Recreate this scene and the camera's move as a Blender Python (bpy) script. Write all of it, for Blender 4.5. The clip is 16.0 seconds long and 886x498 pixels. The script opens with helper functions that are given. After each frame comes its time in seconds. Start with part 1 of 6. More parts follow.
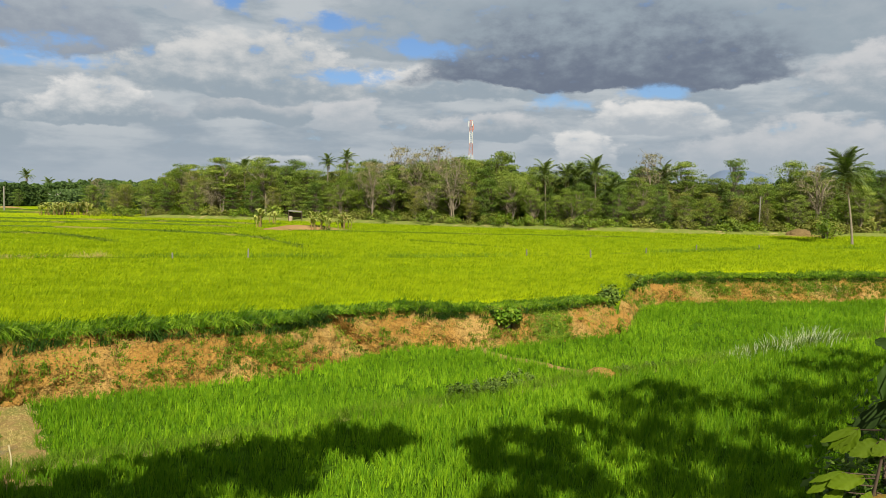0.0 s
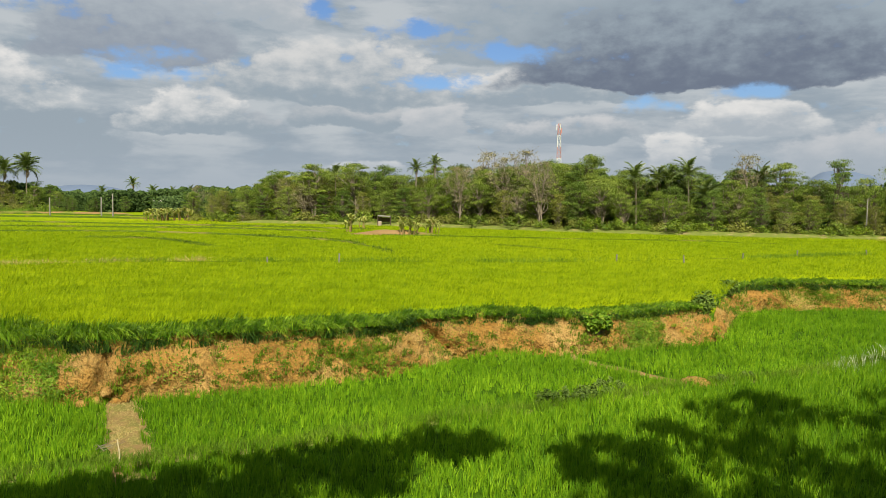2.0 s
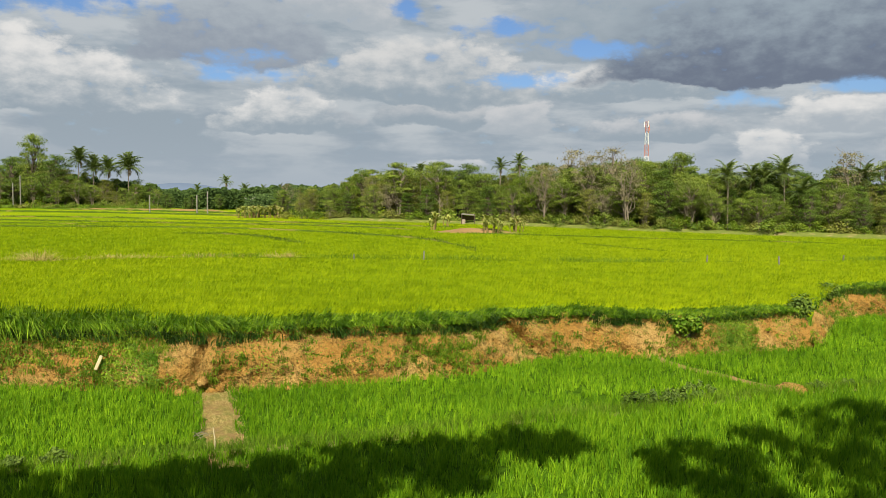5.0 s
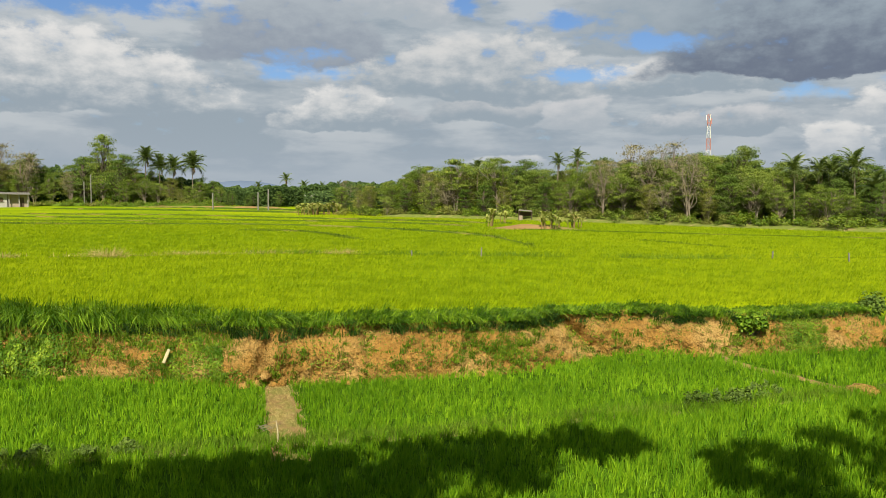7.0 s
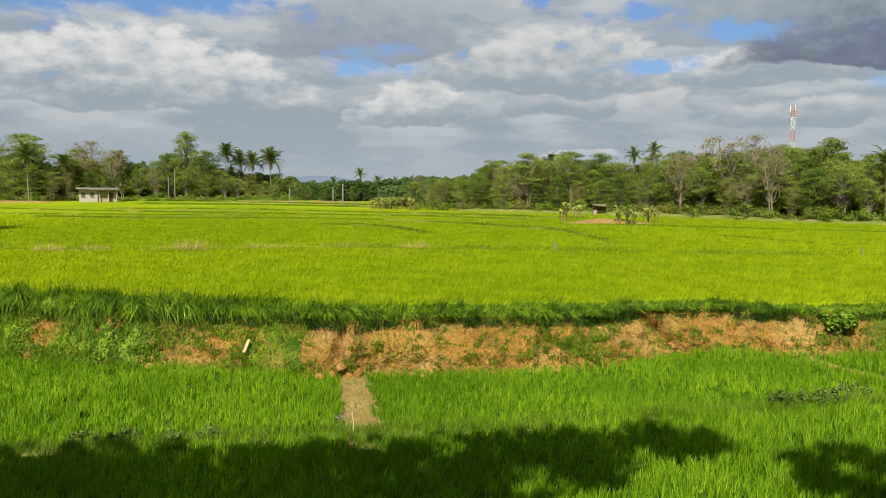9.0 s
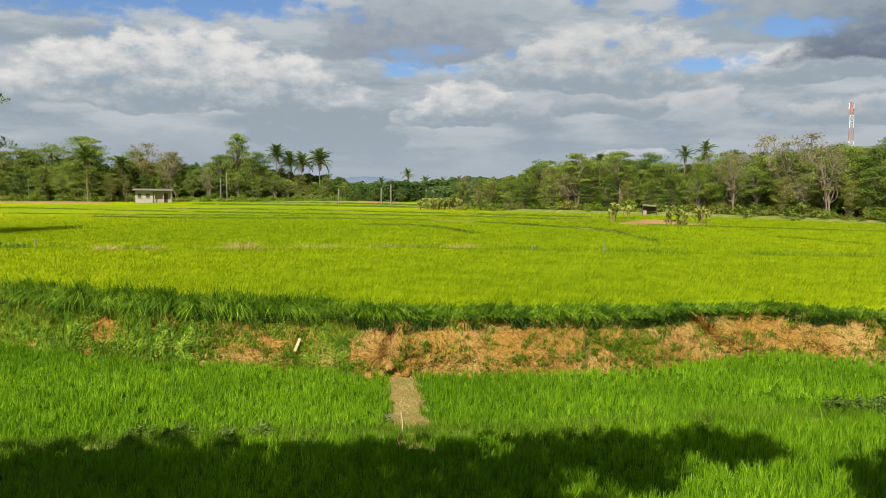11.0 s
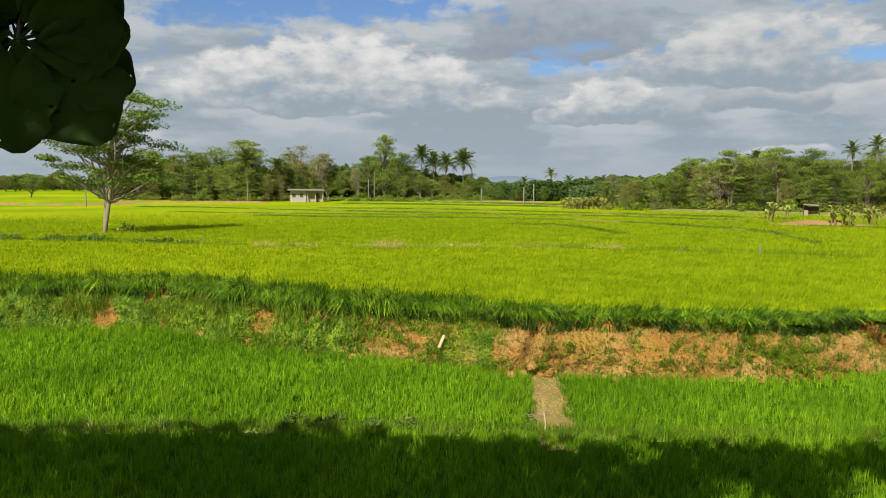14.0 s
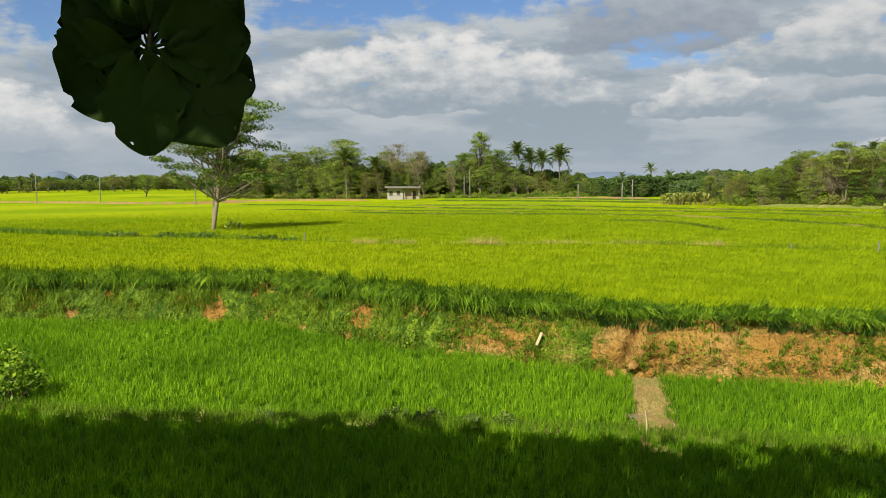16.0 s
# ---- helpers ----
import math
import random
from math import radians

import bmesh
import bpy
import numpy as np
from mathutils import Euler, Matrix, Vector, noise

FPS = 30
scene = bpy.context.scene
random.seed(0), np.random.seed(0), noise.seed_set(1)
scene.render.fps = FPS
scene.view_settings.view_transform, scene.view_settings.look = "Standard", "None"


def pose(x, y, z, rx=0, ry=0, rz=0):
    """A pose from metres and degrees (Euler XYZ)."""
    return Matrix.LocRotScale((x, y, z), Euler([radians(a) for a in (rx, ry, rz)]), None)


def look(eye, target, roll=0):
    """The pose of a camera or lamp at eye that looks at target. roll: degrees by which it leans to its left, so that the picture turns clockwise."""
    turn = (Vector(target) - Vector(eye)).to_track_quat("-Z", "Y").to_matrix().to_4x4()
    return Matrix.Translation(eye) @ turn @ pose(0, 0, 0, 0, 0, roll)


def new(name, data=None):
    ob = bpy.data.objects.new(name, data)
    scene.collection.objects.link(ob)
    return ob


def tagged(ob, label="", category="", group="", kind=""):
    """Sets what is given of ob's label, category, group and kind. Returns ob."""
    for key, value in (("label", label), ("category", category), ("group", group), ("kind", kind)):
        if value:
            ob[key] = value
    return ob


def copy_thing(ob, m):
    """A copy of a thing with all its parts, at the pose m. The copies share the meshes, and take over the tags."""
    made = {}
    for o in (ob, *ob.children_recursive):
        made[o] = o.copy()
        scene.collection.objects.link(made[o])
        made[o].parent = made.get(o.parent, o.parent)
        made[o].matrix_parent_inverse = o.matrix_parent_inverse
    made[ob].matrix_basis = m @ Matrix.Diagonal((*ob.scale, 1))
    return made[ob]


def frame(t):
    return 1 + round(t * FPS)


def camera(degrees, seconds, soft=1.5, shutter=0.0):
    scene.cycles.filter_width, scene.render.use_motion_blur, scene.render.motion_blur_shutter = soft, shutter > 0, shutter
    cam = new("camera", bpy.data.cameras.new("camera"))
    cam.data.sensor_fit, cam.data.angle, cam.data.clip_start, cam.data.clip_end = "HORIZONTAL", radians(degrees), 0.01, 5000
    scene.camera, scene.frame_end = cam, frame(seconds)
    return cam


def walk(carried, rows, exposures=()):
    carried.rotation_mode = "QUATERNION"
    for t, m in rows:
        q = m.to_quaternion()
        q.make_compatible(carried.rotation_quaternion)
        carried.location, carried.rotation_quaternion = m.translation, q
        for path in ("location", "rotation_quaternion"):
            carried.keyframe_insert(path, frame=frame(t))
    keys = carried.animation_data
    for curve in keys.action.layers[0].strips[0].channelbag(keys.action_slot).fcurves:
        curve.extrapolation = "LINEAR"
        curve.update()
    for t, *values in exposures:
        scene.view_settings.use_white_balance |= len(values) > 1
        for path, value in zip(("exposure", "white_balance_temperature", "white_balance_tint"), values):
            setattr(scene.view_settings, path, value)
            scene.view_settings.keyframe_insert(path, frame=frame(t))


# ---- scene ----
cam = camera(59.24, 16.0, soft=0.6)
# seconds, eye, then yaw to the left, pitch and lean to the right in degrees
PATH = [
    (0.0, 0.112, 0.092, 4.177, 0.23, -4.06, -0.66),
    (0.5, 0.108, 0.100, 4.176, 2.46, -3.99, -0.64),
    (1.0, 0.101, 0.107, 4.179, 4.25, -3.91, -0.55),
    (1.5, 0.091, 0.103, 4.185, 5.89, -3.83, -0.40),
    (2.0, 0.084, 0.099, 4.189, 6.65, -3.79, -0.30),
    (2.5, 0.080, 0.102, 4.189, 6.76, -3.80, -0.24),
    (3.0, 0.077, 0.105, 4.187, 6.92, -3.81, -0.22),
    (3.5, 0.072, 0.097, 4.187, 7.74, -3.88, -0.27),
    (4.0, 0.062, 0.086, 4.189, 9.31, -4.00, -0.36),
    (4.5, 0.046, 0.072, 4.187, 11.12, -4.00, -0.44),
    (5.0, 0.035, 0.065, 4.186, 12.76, -3.94, -0.44),
    (7.5, -0.003, 0.039, 4.198, 18.03, -4.35, -0.04),
    (8.0, -0.013, 0.036, 4.192, 19.37, -4.45, -0.01),
    (8.5, -0.025, 0.030, 4.185, 20.83, -4.57, -0.02),
    (9.0, -0.033, 0.027, 4.180, 22.24, -4.64, 0.02),
    (11.5, -0.034, -0.046, 4.202, 26.77, -4.61, 0.21),
    (12.0, -0.036, -0.048, 4.200, 28.22, -4.62, 0.27),
    (12.5, -0.043, -0.050, 4.198, 30.15, -4.58, 0.17),
    (13.0, -0.053, -0.051, 4.196, 32.29, -4.55, 0.11),
    (13.5, -0.060, -0.060, 4.192, 34.26, -4.57, 0.28),
    (14.0, -0.066, -0.074, 4.190, 36.15, -4.60, 0.36),
    (14.5, -0.072, -0.085, 4.194, 38.12, -4.71, 0.56),
    (15.0, -0.082, -0.094, 4.198, 39.74, -4.80, 0.75),
    (15.5, -0.091, -0.104, 4.195, 41.19, -4.79, 0.82),
    (16.0, -0.100, -0.112, 4.193, 43.17, -4.76, 0.88),
]
walk(cam, [(t, pose(x, y, z, 0, 0, yaw) @ pose(0, 0, 0, 90 + pitch) @ pose(0, 0, 0, 0, 0, -lean))
           for t, x, y, z, yaw, pitch, lean in PATH],
     exposures=[(0.0, 0.88), (16.0, 0.88)])

# ---- light ----
SUN = Vector((0.19, -0.95, 0.95)).normalized()   # towards the sun
SUN_EL, SUN_AZ = math.asin(SUN.z), math.atan2(SUN.x, SUN.y)
sun = new("sun", bpy.data.lights.new("sun", "SUN"))
sun.data.energy, sun.data.angle, sun.data.color = 4.7, radians(0.55), (1.0, 0.91, 0.75)
sun.matrix_world = look((0, 0, 60), Vector((0, 0, 60)) - SUN)


class Nodes:
    """Small shorthand for building node trees."""

    def __init__(self, tree):
        self.t = tree
        tree.nodes.clear()

    def add(self, kind, **values):
        n = self.t.nodes.new(kind)
        for key, value in values.items():
            setattr(n, key, value)
        return n

    def link(self, a, b):
        self.t.links.new(a, b)

    def put(self, socket, value):
        if isinstance(value, bpy.types.NodeSocket):
            self.link(value, socket)
        else:
            socket.default_value = value

    def math(self, op, a, b=0.0, c=0.0, clamp=False):
        n = self.add("ShaderNodeMath", operation=op, use_clamp=clamp)
        for s, v in zip(n.inputs, (a, b, c)):
            self.put(s, v)
        return n.outputs[0]

    def mix(self, f, a, b, blend="MIX"):
        n = self.add("ShaderNodeMix", data_type="RGBA", blend_type=blend)
        self.put(n.inputs[0], f)
        self.put(n.inputs[6], a if isinstance(a, bpy.types.NodeSocket) else (*a, 1))
        self.put(n.inputs[7], b if isinstance(b, bpy.types.NodeSocket) else (*b, 1))
        return n.outputs[2]

    def step(self, v, lo, hi, to_lo=0.0, to_hi=1.0):
        n = self.add("ShaderNodeMapRange", interpolation_type="SMOOTHSTEP")
        for s, x in zip(n.inputs, (v, lo, hi, to_lo, to_hi)):
            self.put(s, x)
        return n.outputs[0]

    def noise(self, vec, scale, detail=4.0, rough=0.55, warp=0.0):
        n = self.add("ShaderNodeTexNoise")
        if vec is not None:
            self.link(vec, n.inputs["Vector"])
        n.inputs["Scale"].default_value = scale
        n.inputs["Detail"].default_value = detail
        n.inputs["Roughness"].default_value = rough
        n.inputs["Distortion"].default_value = warp
        return n.outputs["Fac"]

    def xyz(self, x, y, z):
        n = self.add("ShaderNodeCombineXYZ")
        for s, v in zip(n.inputs, (x, y, z)):
            self.put(s, v)
        return n.outputs[0]


# ---- sky: broken cumulus over a pale blue sky ----
world = bpy.data.worlds.new("sky")
scene.world = world
world.use_nodes = True
N = Nodes(world.node_tree)
sky = N.add("ShaderNodeTexSky", sky_type="NISHITA", sun_disc=False, sun_elevation=SUN_EL, sun_rotation=SUN_AZ)
coord = N.add("ShaderNodeTexCoord")
split = N.add("ShaderNodeSeparateXYZ")
N.link(coord.outputs["Generated"], split.inputs[0])
dx, dy, dz = split.outputs
up = N.math("MAXIMUM", dz, 0.0)
az = N.math("MULTIPLY", N.math("ARCTAN2", N.math("MULTIPLY", dx, -1.0), dy), 57.2958)
el = N.math("MULTIPLY", N.math("ARCSINE", up), 57.2958)


def total(values):
    s = values[0]
    for v in values[1:]:
        s = N.math("ADD", s, v)
    return s


def blob(a, e, wa, we, amount):
    u = N.math("DIVIDE", N.math("SUBTRACT", az, a), wa)
    w = N.math("DIVIDE", N.math("SUBTRACT", el, e), we)
    q = N.math("ADD", N.math("MULTIPLY", u, u), N.math("MULTIPLY", w, w))
    return N.math("MULTIPLY", N.math("EXPONENT", N.math("MULTIPLY", q, -1.0)), amount)


# two offset, warped readings of bearing and height give the clouds their ragged edges
flow = N.add("ShaderNodeTexNoise")
N.link(N.xyz(az, N.math("MULTIPLY", el, 1.9), 0.0), flow.inputs["Vector"])
for key, value in (("Scale", 0.16), ("Detail", 7.0), ("Roughness", 0.56)):
    flow.inputs[key].default_value = value
parts = N.add("ShaderNodeSeparateColor")
N.link(flow.outputs["Color"], parts.inputs[0])
azw = N.math("ADD", az, N.math("MULTIPLY", N.math("SUBTRACT", parts.outputs[0], 0.5), 9.0))
elw = N.math("ADD", el, N.math("MULTIPLY", N.math("SUBTRACT", parts.outputs[1], 0.5), 2.6))
knobs = N.noise(N.xyz(az, N.math("MULTIPLY", el, 1.7), 7.0), 0.55, 6.0, 0.58)
knob = N.math("SUBTRACT", knobs, 0.5)
broad = N.noise(N.xyz(N.math("MULTIPLY", az, 0.5), N.math("MULTIPLY", el, 1.9), 3.0), 0.30, 6.0, 0.55)

# openings to the blue between the clouds: bearing, height, half widths, depth
gaps = total([blob(*b) for b in (
    (15.5, 13.2, 1.8, 0.7, 1.0), (9.0, 12.0, 3.0, 0.9, 1.1), (2.0, 10.4, 4.2, 0.75, 1.2), (6.4, 8.2, 3.6, 0.7, 1.1), (26.5, 9.6, 3.6, 0.6, 0.9),
    (-8.2, 6.6, 2.6, 0.5, 1.0), (-15.0, 7.3, 2.4, 0.5, 1.1), (38.0, 12.6, 5.5, 1.1, 1.2), (26.0, 8.4, 3.4, 0.6, 0.8), (50.0, 12.4, 9.0, 1.6, 1.3),
    (29.0, 8.5, 1.8, 0.9, 0.8), (70.0, 11.0, 7.0, 2.2, 1.1), (58.0, 8.0, 3.0, 2.0, 0.4))])
sheet = N.mix(N.step(broad, 0.36, 0.64), (0.325, 0.39, 0.45), (0.53, 0.57, 0.60))
blue = N.mix(1.0, sky.outputs[0], (0.072, 0.090, 0.118), "MULTIPLY")
shown = sheet

WHITE, PALE, DULL, GREY, SLATE = (0.80, 0.79, 0.77), (0.62, 0.63, 0.645), (0.43, 0.48, 0.525), (0.335, 0.40, 0.455), (0.165, 0.198, 0.264)
# cumulus: bearing, height of its base, half width, depth, colour of the crown and of the base
CLOUDS = (
    (-15, 10.2, 27, 9.0, DULL, GREY), (20, 12.6, 6.0, 4.0, PALE, DULL), (-24, 2.4, 8.0, 3.4, PALE, DULL), (-10, 2.2, 3.0, 2.4, WHITE, DULL),
    (12, 1.6, 4.0, 1.3, WHITE, DULL), (23, 4.9, 5.5, 1.4, (0.52, 0.545, 0.575), GREY), (13, 5.6, 5.0, 1.5, (0.55, 0.57, 0.59), GREY), (7, 5.0, 3.2, 2.4, PALE, DULL),
    (-3, 4.4, 6.5, 1.8, PALE, GREY), (-14.5, 4.8, 5.0, 2.4, WHITE, DULL), (-28, 6.2, 4.4, 4.4, PALE, GREY), (34, 3.2, 7.5, 3.2, GREY, GREY),
    (24.5, 5.0, 4.4, 3.0, WHITE, GREY), (46, 1.6, 12.0, 2.6, DULL, GREY), (75, 3.0, 8.0, 4.8, WHITE, DULL), (62, 2.6, 7.0, 3.0, PALE, DULL),
    (27.5, 9.4, 6.5, 5.0, DULL, (0.30, 0.345, 0.41)), (-1.0, 7.4, 8.0, 2.6, WHITE, GREY), (14.5, 7.2, 9.5, 4.6, (0.70, 0.70, 0.69), GREY), (44, 6.0, 13.5, 5.0, WHITE, GREY),
    (-11.0, 8.3, 15.0, 7.0, GREY, SLATE))
for a_mid, base, half_w, deep, crown, under in CLOUDS:
    u = N.math("DIVIDE", N.math("SUBTRACT", azw, a_mid), half_w)
    w = N.math("DIVIDE", N.math("SUBTRACT", elw, base), deep)
    below = N.math("DIVIDE", N.math("MINIMUM", N.math("SUBTRACT", elw, base), 0.0), 0.9)
    over = N.math("MAXIMUM", w, 0.0)
    inside = N.math("SUBTRACT", 1.0, N.math("ADD", N.math("MULTIPLY", u, u), N.math("ADD", N.math("MULTIPLY", over, over), N.math("MULTIPLY", below, below))))
    inside = N.math("ADD", inside, N.math("MULTIPLY", knob, 0.9))
    bright = N.math("ADD", N.math("ADD", w, N.math("MULTIPLY", knob, 1.5)), N.math("MULTIPLY", N.math("SUBTRACT", broad, 0.5), 0.9))
    bright = N.math("ADD", bright, N.math("MULTIPLY", N.math("MULTIPLY", u, u), 0.25))
    shown = N.mix(N.step(inside, 0.04, 0.40), shown, N.mix(N.step(bright, -0.15, 1.0), under, crown))
cover = N.math("SUBTRACT", N.math("ADD", 1.12, N.math("ADD", N.math("MULTIPLY", knob, 2.4), N.math("MULTIPLY", N.math("SUBTRACT", broad, 0.5), 1.5))), gaps)
shown = N.mix(N.step(cover, -0.05, 0.85), blue, shown)
haze = N.step(el, 5.5, 0.0, 0.0, 0.8)
shown = N.mix(haze, shown, (0.38, 0.445, 0.51))
back = N.add("ShaderNodeBackground")
N.link(shown, back.inputs[0])
back.inputs[1].default_value = 0.52
N.link(back.outputs[0], N.add("ShaderNodeOutputWorld").inputs[0])


# ---- materials ----
def material(name, build, rough=0.8, spec=0.25, bump=None, through_light=0.0, metal=0.0):
    """build(N) gives the colour socket or tuple; bump (N) gives height socket and strength; through_light: the share that passes a leaf."""
    m = bpy.data.materials.new(name)
    m.use_nodes = True
    n = Nodes(m.node_tree)
    out = n.add("ShaderNodeOutputMaterial")
    p = n.add("ShaderNodeBsdfPrincipled")
    c = build(n)
    n.put(p.inputs["Base Color"], c if isinstance(c, bpy.types.NodeSocket) else (*c, 1))
    n.put(p.inputs["Roughness"], rough)
    p.inputs["Specular IOR Level"].default_value = spec
    p.inputs["Metallic"].default_value = metal
    if bump:
        height, strength, reach = bump(n)
        b = n.add("ShaderNodeBump")
        b.inputs["Strength"].default_value, b.inputs["Distance"].default_value = strength, reach
        n.link(height, b.inputs["Height"])
        n.link(b.outputs[0], p.inputs["Normal"])
    if through_light:
        tr = n.add("ShaderNodeBsdfTranslucent")
        n.put(tr.inputs[0], n.mix(1.0, c, (1.15, 1.1, 0.5), "MULTIPLY"))
        mixer = n.add("ShaderNodeMixShader")
        mixer.inputs[0].default_value = through_light
        n.link(p.outputs[0], mixer.inputs[1])
        n.link(tr.outputs[0], mixer.inputs[2])
        n.link(mixer.outputs[0], out.inputs[0])
    else:
        n.link(p.outputs[0], out.inputs[0])
    return m


def place(n):
    return n.add("ShaderNodeNewGeometry").outputs["Position"]


def leafy(dark, light, patch=0.0, wear=None, other=0.3, grain=0.0, deep=0.55):
    """Leaf colour that varies from leaf to leaf, from plant to plant and in broad patches."""
    def build(n):
        geo = n.add("ShaderNodeNewGeometry")
        c = n.mix(geo.outputs["Random Per Island"], dark, light)
        rnd = n.add("ShaderNodeObjectInfo").outputs["Random"]
        c = n.mix(n.math("MULTIPLY", rnd, other), c, tuple(0.72 * x + 0.03 for x in light))
        if patch:
            c = n.mix(n.step(n.noise(geo.outputs["Position"], patch, 3.0), 0.35, 0.65, 0.0, 0.55), c, tuple(0.6 * x for x in dark))
        if grain:
            c = n.mix(n.step(n.noise(geo.outputs["Position"], grain, 2.0), 0.42, 0.62, 0.0, deep), c, tuple(0.75 * x for x in dark))
        if wear:
            c = n.mix(n.step(n.noise(geo.outputs["Position"], wear[0], 4.0), 0.56, 0.68), c, wear[1])
        return c
    return build


def mottled(a, b, scale, c=None, scale_c=1.0, lo=0.4, hi=0.62):
    def build(n):
        v = place(n)
        col = n.mix(n.noise(v, scale, 6.0, 0.6), a, b)
        if c:
            col = n.mix(n.step(n.noise(v, scale_c, 4.0), lo, hi), col, c)
        return col
    return build


def rough_bump(scale, strength, reach, detail=6.0):
    return lambda n: (n.noise(place(n), scale, detail, 0.62), strength, reach)


M = {}
M["rice_low"] = material("young_rice", leafy((0.080, 0.22, 0.005), (0.32, 0.515, 0.014), 0.25, None, 0.3, 6.0), 0.55, 0.10, None, 0.3)
M["rice_high"] = material("ripening_rice", leafy((0.12, 0.205, 0.001), (0.36, 0.44, 0.004), 0.9, None, 0.3, 3.4), 0.6, 0.06, None, 0.25)
M["bund_grass"] = material("bund_grass", leafy((0.069, 0.162, 0.005), (0.193, 0.277, 0.023), 0.6), 0.6, 0.08, None, 0.25)
M["long_grass"] = material("long_grass", leafy((0.045, 0.13, 0.004), (0.33, 0.50, 0.025), 0.8, None, 0.3, 3.6, 0.85), 0.45, 0.14, None, 0.25)
M["short_grass"] = material("short_grass", leafy((0.06, 0.14, 0.004), (0.28, 0.37, 0.02), 1.2, None, 0.3, 5.0), 0.5, 0.12, None, 0.25)
# under-grass whose dark green carries the shade below the crest
M["crest_shade"] = material("shade_dark_grass", leafy((0.008, 0.027, 0.002), (0.046, 0.108, 0.006), 0.8), 0.5, 0.12, None, 0.1)
M["weed"] = material("weed_leaf", leafy((0.055, 0.15, 0.004), (0.30, 0.42, 0.02), 1.3, None, 0.3, 3.5, 0.8), 0.5, 0.15, None, 0.25)
M["dry_grass"] = material("dry_grass", leafy((0.293, 0.223, 0.062), (0.508, 0.416, 0.169), 0.0), 0.7, 0.15, None, 0.2)
M["pale_grass"] = material("flowering_grass", leafy((0.26, 0.32, 0.16), (0.62, 0.64, 0.50), 0.0), 0.6, 0.2, None, 0.25)


def clay_colour(n):
    """Ochre clay: broad washes, crumbs, dark shrinkage cracks and an olive film of algae."""
    v = place(n)
    c = n.mix(n.noise(v, 2.6, 6.0, 0.6), (0.27, 0.135, 0.028), (0.56, 0.325, 0.080))
    c = n.mix(n.step(n.noise(v, 0.8, 4.0), 0.44, 0.64, 0.0, 0.7), c, (0.54, 0.37, 0.13))
    c = n.mix(n.step(n.noise(v, 26.0, 4.0, 0.7), 0.40, 0.62), n.mix(0.3, c, (0.10, 0.055, 0.022)), c)
    c = n.mix(n.step(n.noise(v, 3.4, 5.0, 0.65), 0.56, 0.70, 0.0, 0.55), c, (0.17, 0.17, 0.035))
    warp = n.add("ShaderNodeVectorMath", operation="MULTIPLY_ADD")
    wob = n.add("ShaderNodeTexNoise")
    wob.inputs["Scale"].default_value = 2.5
    n.link(v, wob.inputs["Vector"])
    n.link(wob.outputs["Color"], warp.inputs[0])
    warp.inputs[1].default_value = (0.6, 0.6, 0.6)
    n.link(v, warp.inputs[2])
    crack = n.add("ShaderNodeTexVoronoi", feature="DISTANCE_TO_EDGE")
    crack.inputs["Scale"].default_value = 1.5
    n.link(warp.outputs[0], crack.inputs["Vector"])
    return n.mix(n.step(crack.outputs["Distance"], 0.045, 0.01, 0.0, 0.35), c, (0.09, 0.05, 0.02))


M["clay"] = material("red_clay", clay_colour, 0.95, 0.03, rough_bump(7.0, 1.0, 0.28))
M["dirt"] = material("trodden_dirt", mottled((0.12, 0.08, 0.028), (0.36, 0.24, 0.095), 5.0, (0.17, 0.165, 0.04), 2.2, 0.46, 0.60), 0.95, 0.1,
                     rough_bump(16.0, 1.0, 0.06))

# ---- ground plan ----
def smooth(a, b, x):
    t = np.clip((np.asarray(x, float) - a) / (b - a), 0, 1)
    return t * t * (3 - 2 * t)


def hash01(ix, iy, seed):
    h = (ix.astype(np.int64) * 374761393 + iy.astype(np.int64) * 668265263 + seed * 974711) & 0xFFFFFFFF
    h = ((h ^ (h >> 13)) * 1274126177) & 0xFFFFFFFF
    return ((h ^ (h >> 16)) & 0xFFFF) / 65535.0


def value_noise(x, y, seed=0):
    x, y = np.asarray(x, float), np.asarray(y, float)
    ix, iy = np.floor(x), np.floor(y)
    u, v = x - ix, y - iy
    u, v = u * u * (3 - 2 * u), v * v * (3 - 2 * v)
    a, b = hash01(ix, iy, seed), hash01(ix + 1, iy, seed)
    c, d = hash01(ix, iy + 1, seed), hash01(ix + 1, iy + 1, seed)
    return (a * (1 - u) + b * u) * (1 - v) + (c * (1 - u) + d * u) * v


def fbm(x, y, seed=0, octaves=4):
    s, amp, f = 0.0, 0.5, 1.0
    for k in range(octaves):
        s = s + amp * value_noise(np.asarray(x) * f, np.asarray(y) * f, seed + k)
        amp, f = amp * 0.5, f * 2.03
    return s


# the foot of the eroded bank, round the standpoint: bearing to the left in degrees, range in metres
FOOT_AZ = np.array([-180, -60, -29.6, -24.9, -20.7, -15.8, -14.3, -13.4, -10.7, -7.5, -2.9, 2.6, 5.9, 10.4, 15.6, 22.7, 30, 36.5, 41.9, 47, 52.8, 56.8, 66.6, 73.3, 100, 180])
FOOT_R = np.array([60, 48, 36.5, 34, 32.9, 31.3, 29.3, 24.3, 23, 21.9, 20.8, 20.7, 19.8, 18.0, 17.4, 17.0, 16.85, 17.8, 18.8, 19.7, 21.9, 24.5, 26.5, 28.8, 36, 60])
TOP_AZ = np.array([-180, -20, -13, -5, 0, 5, 12, 30, 45, 73, 180])
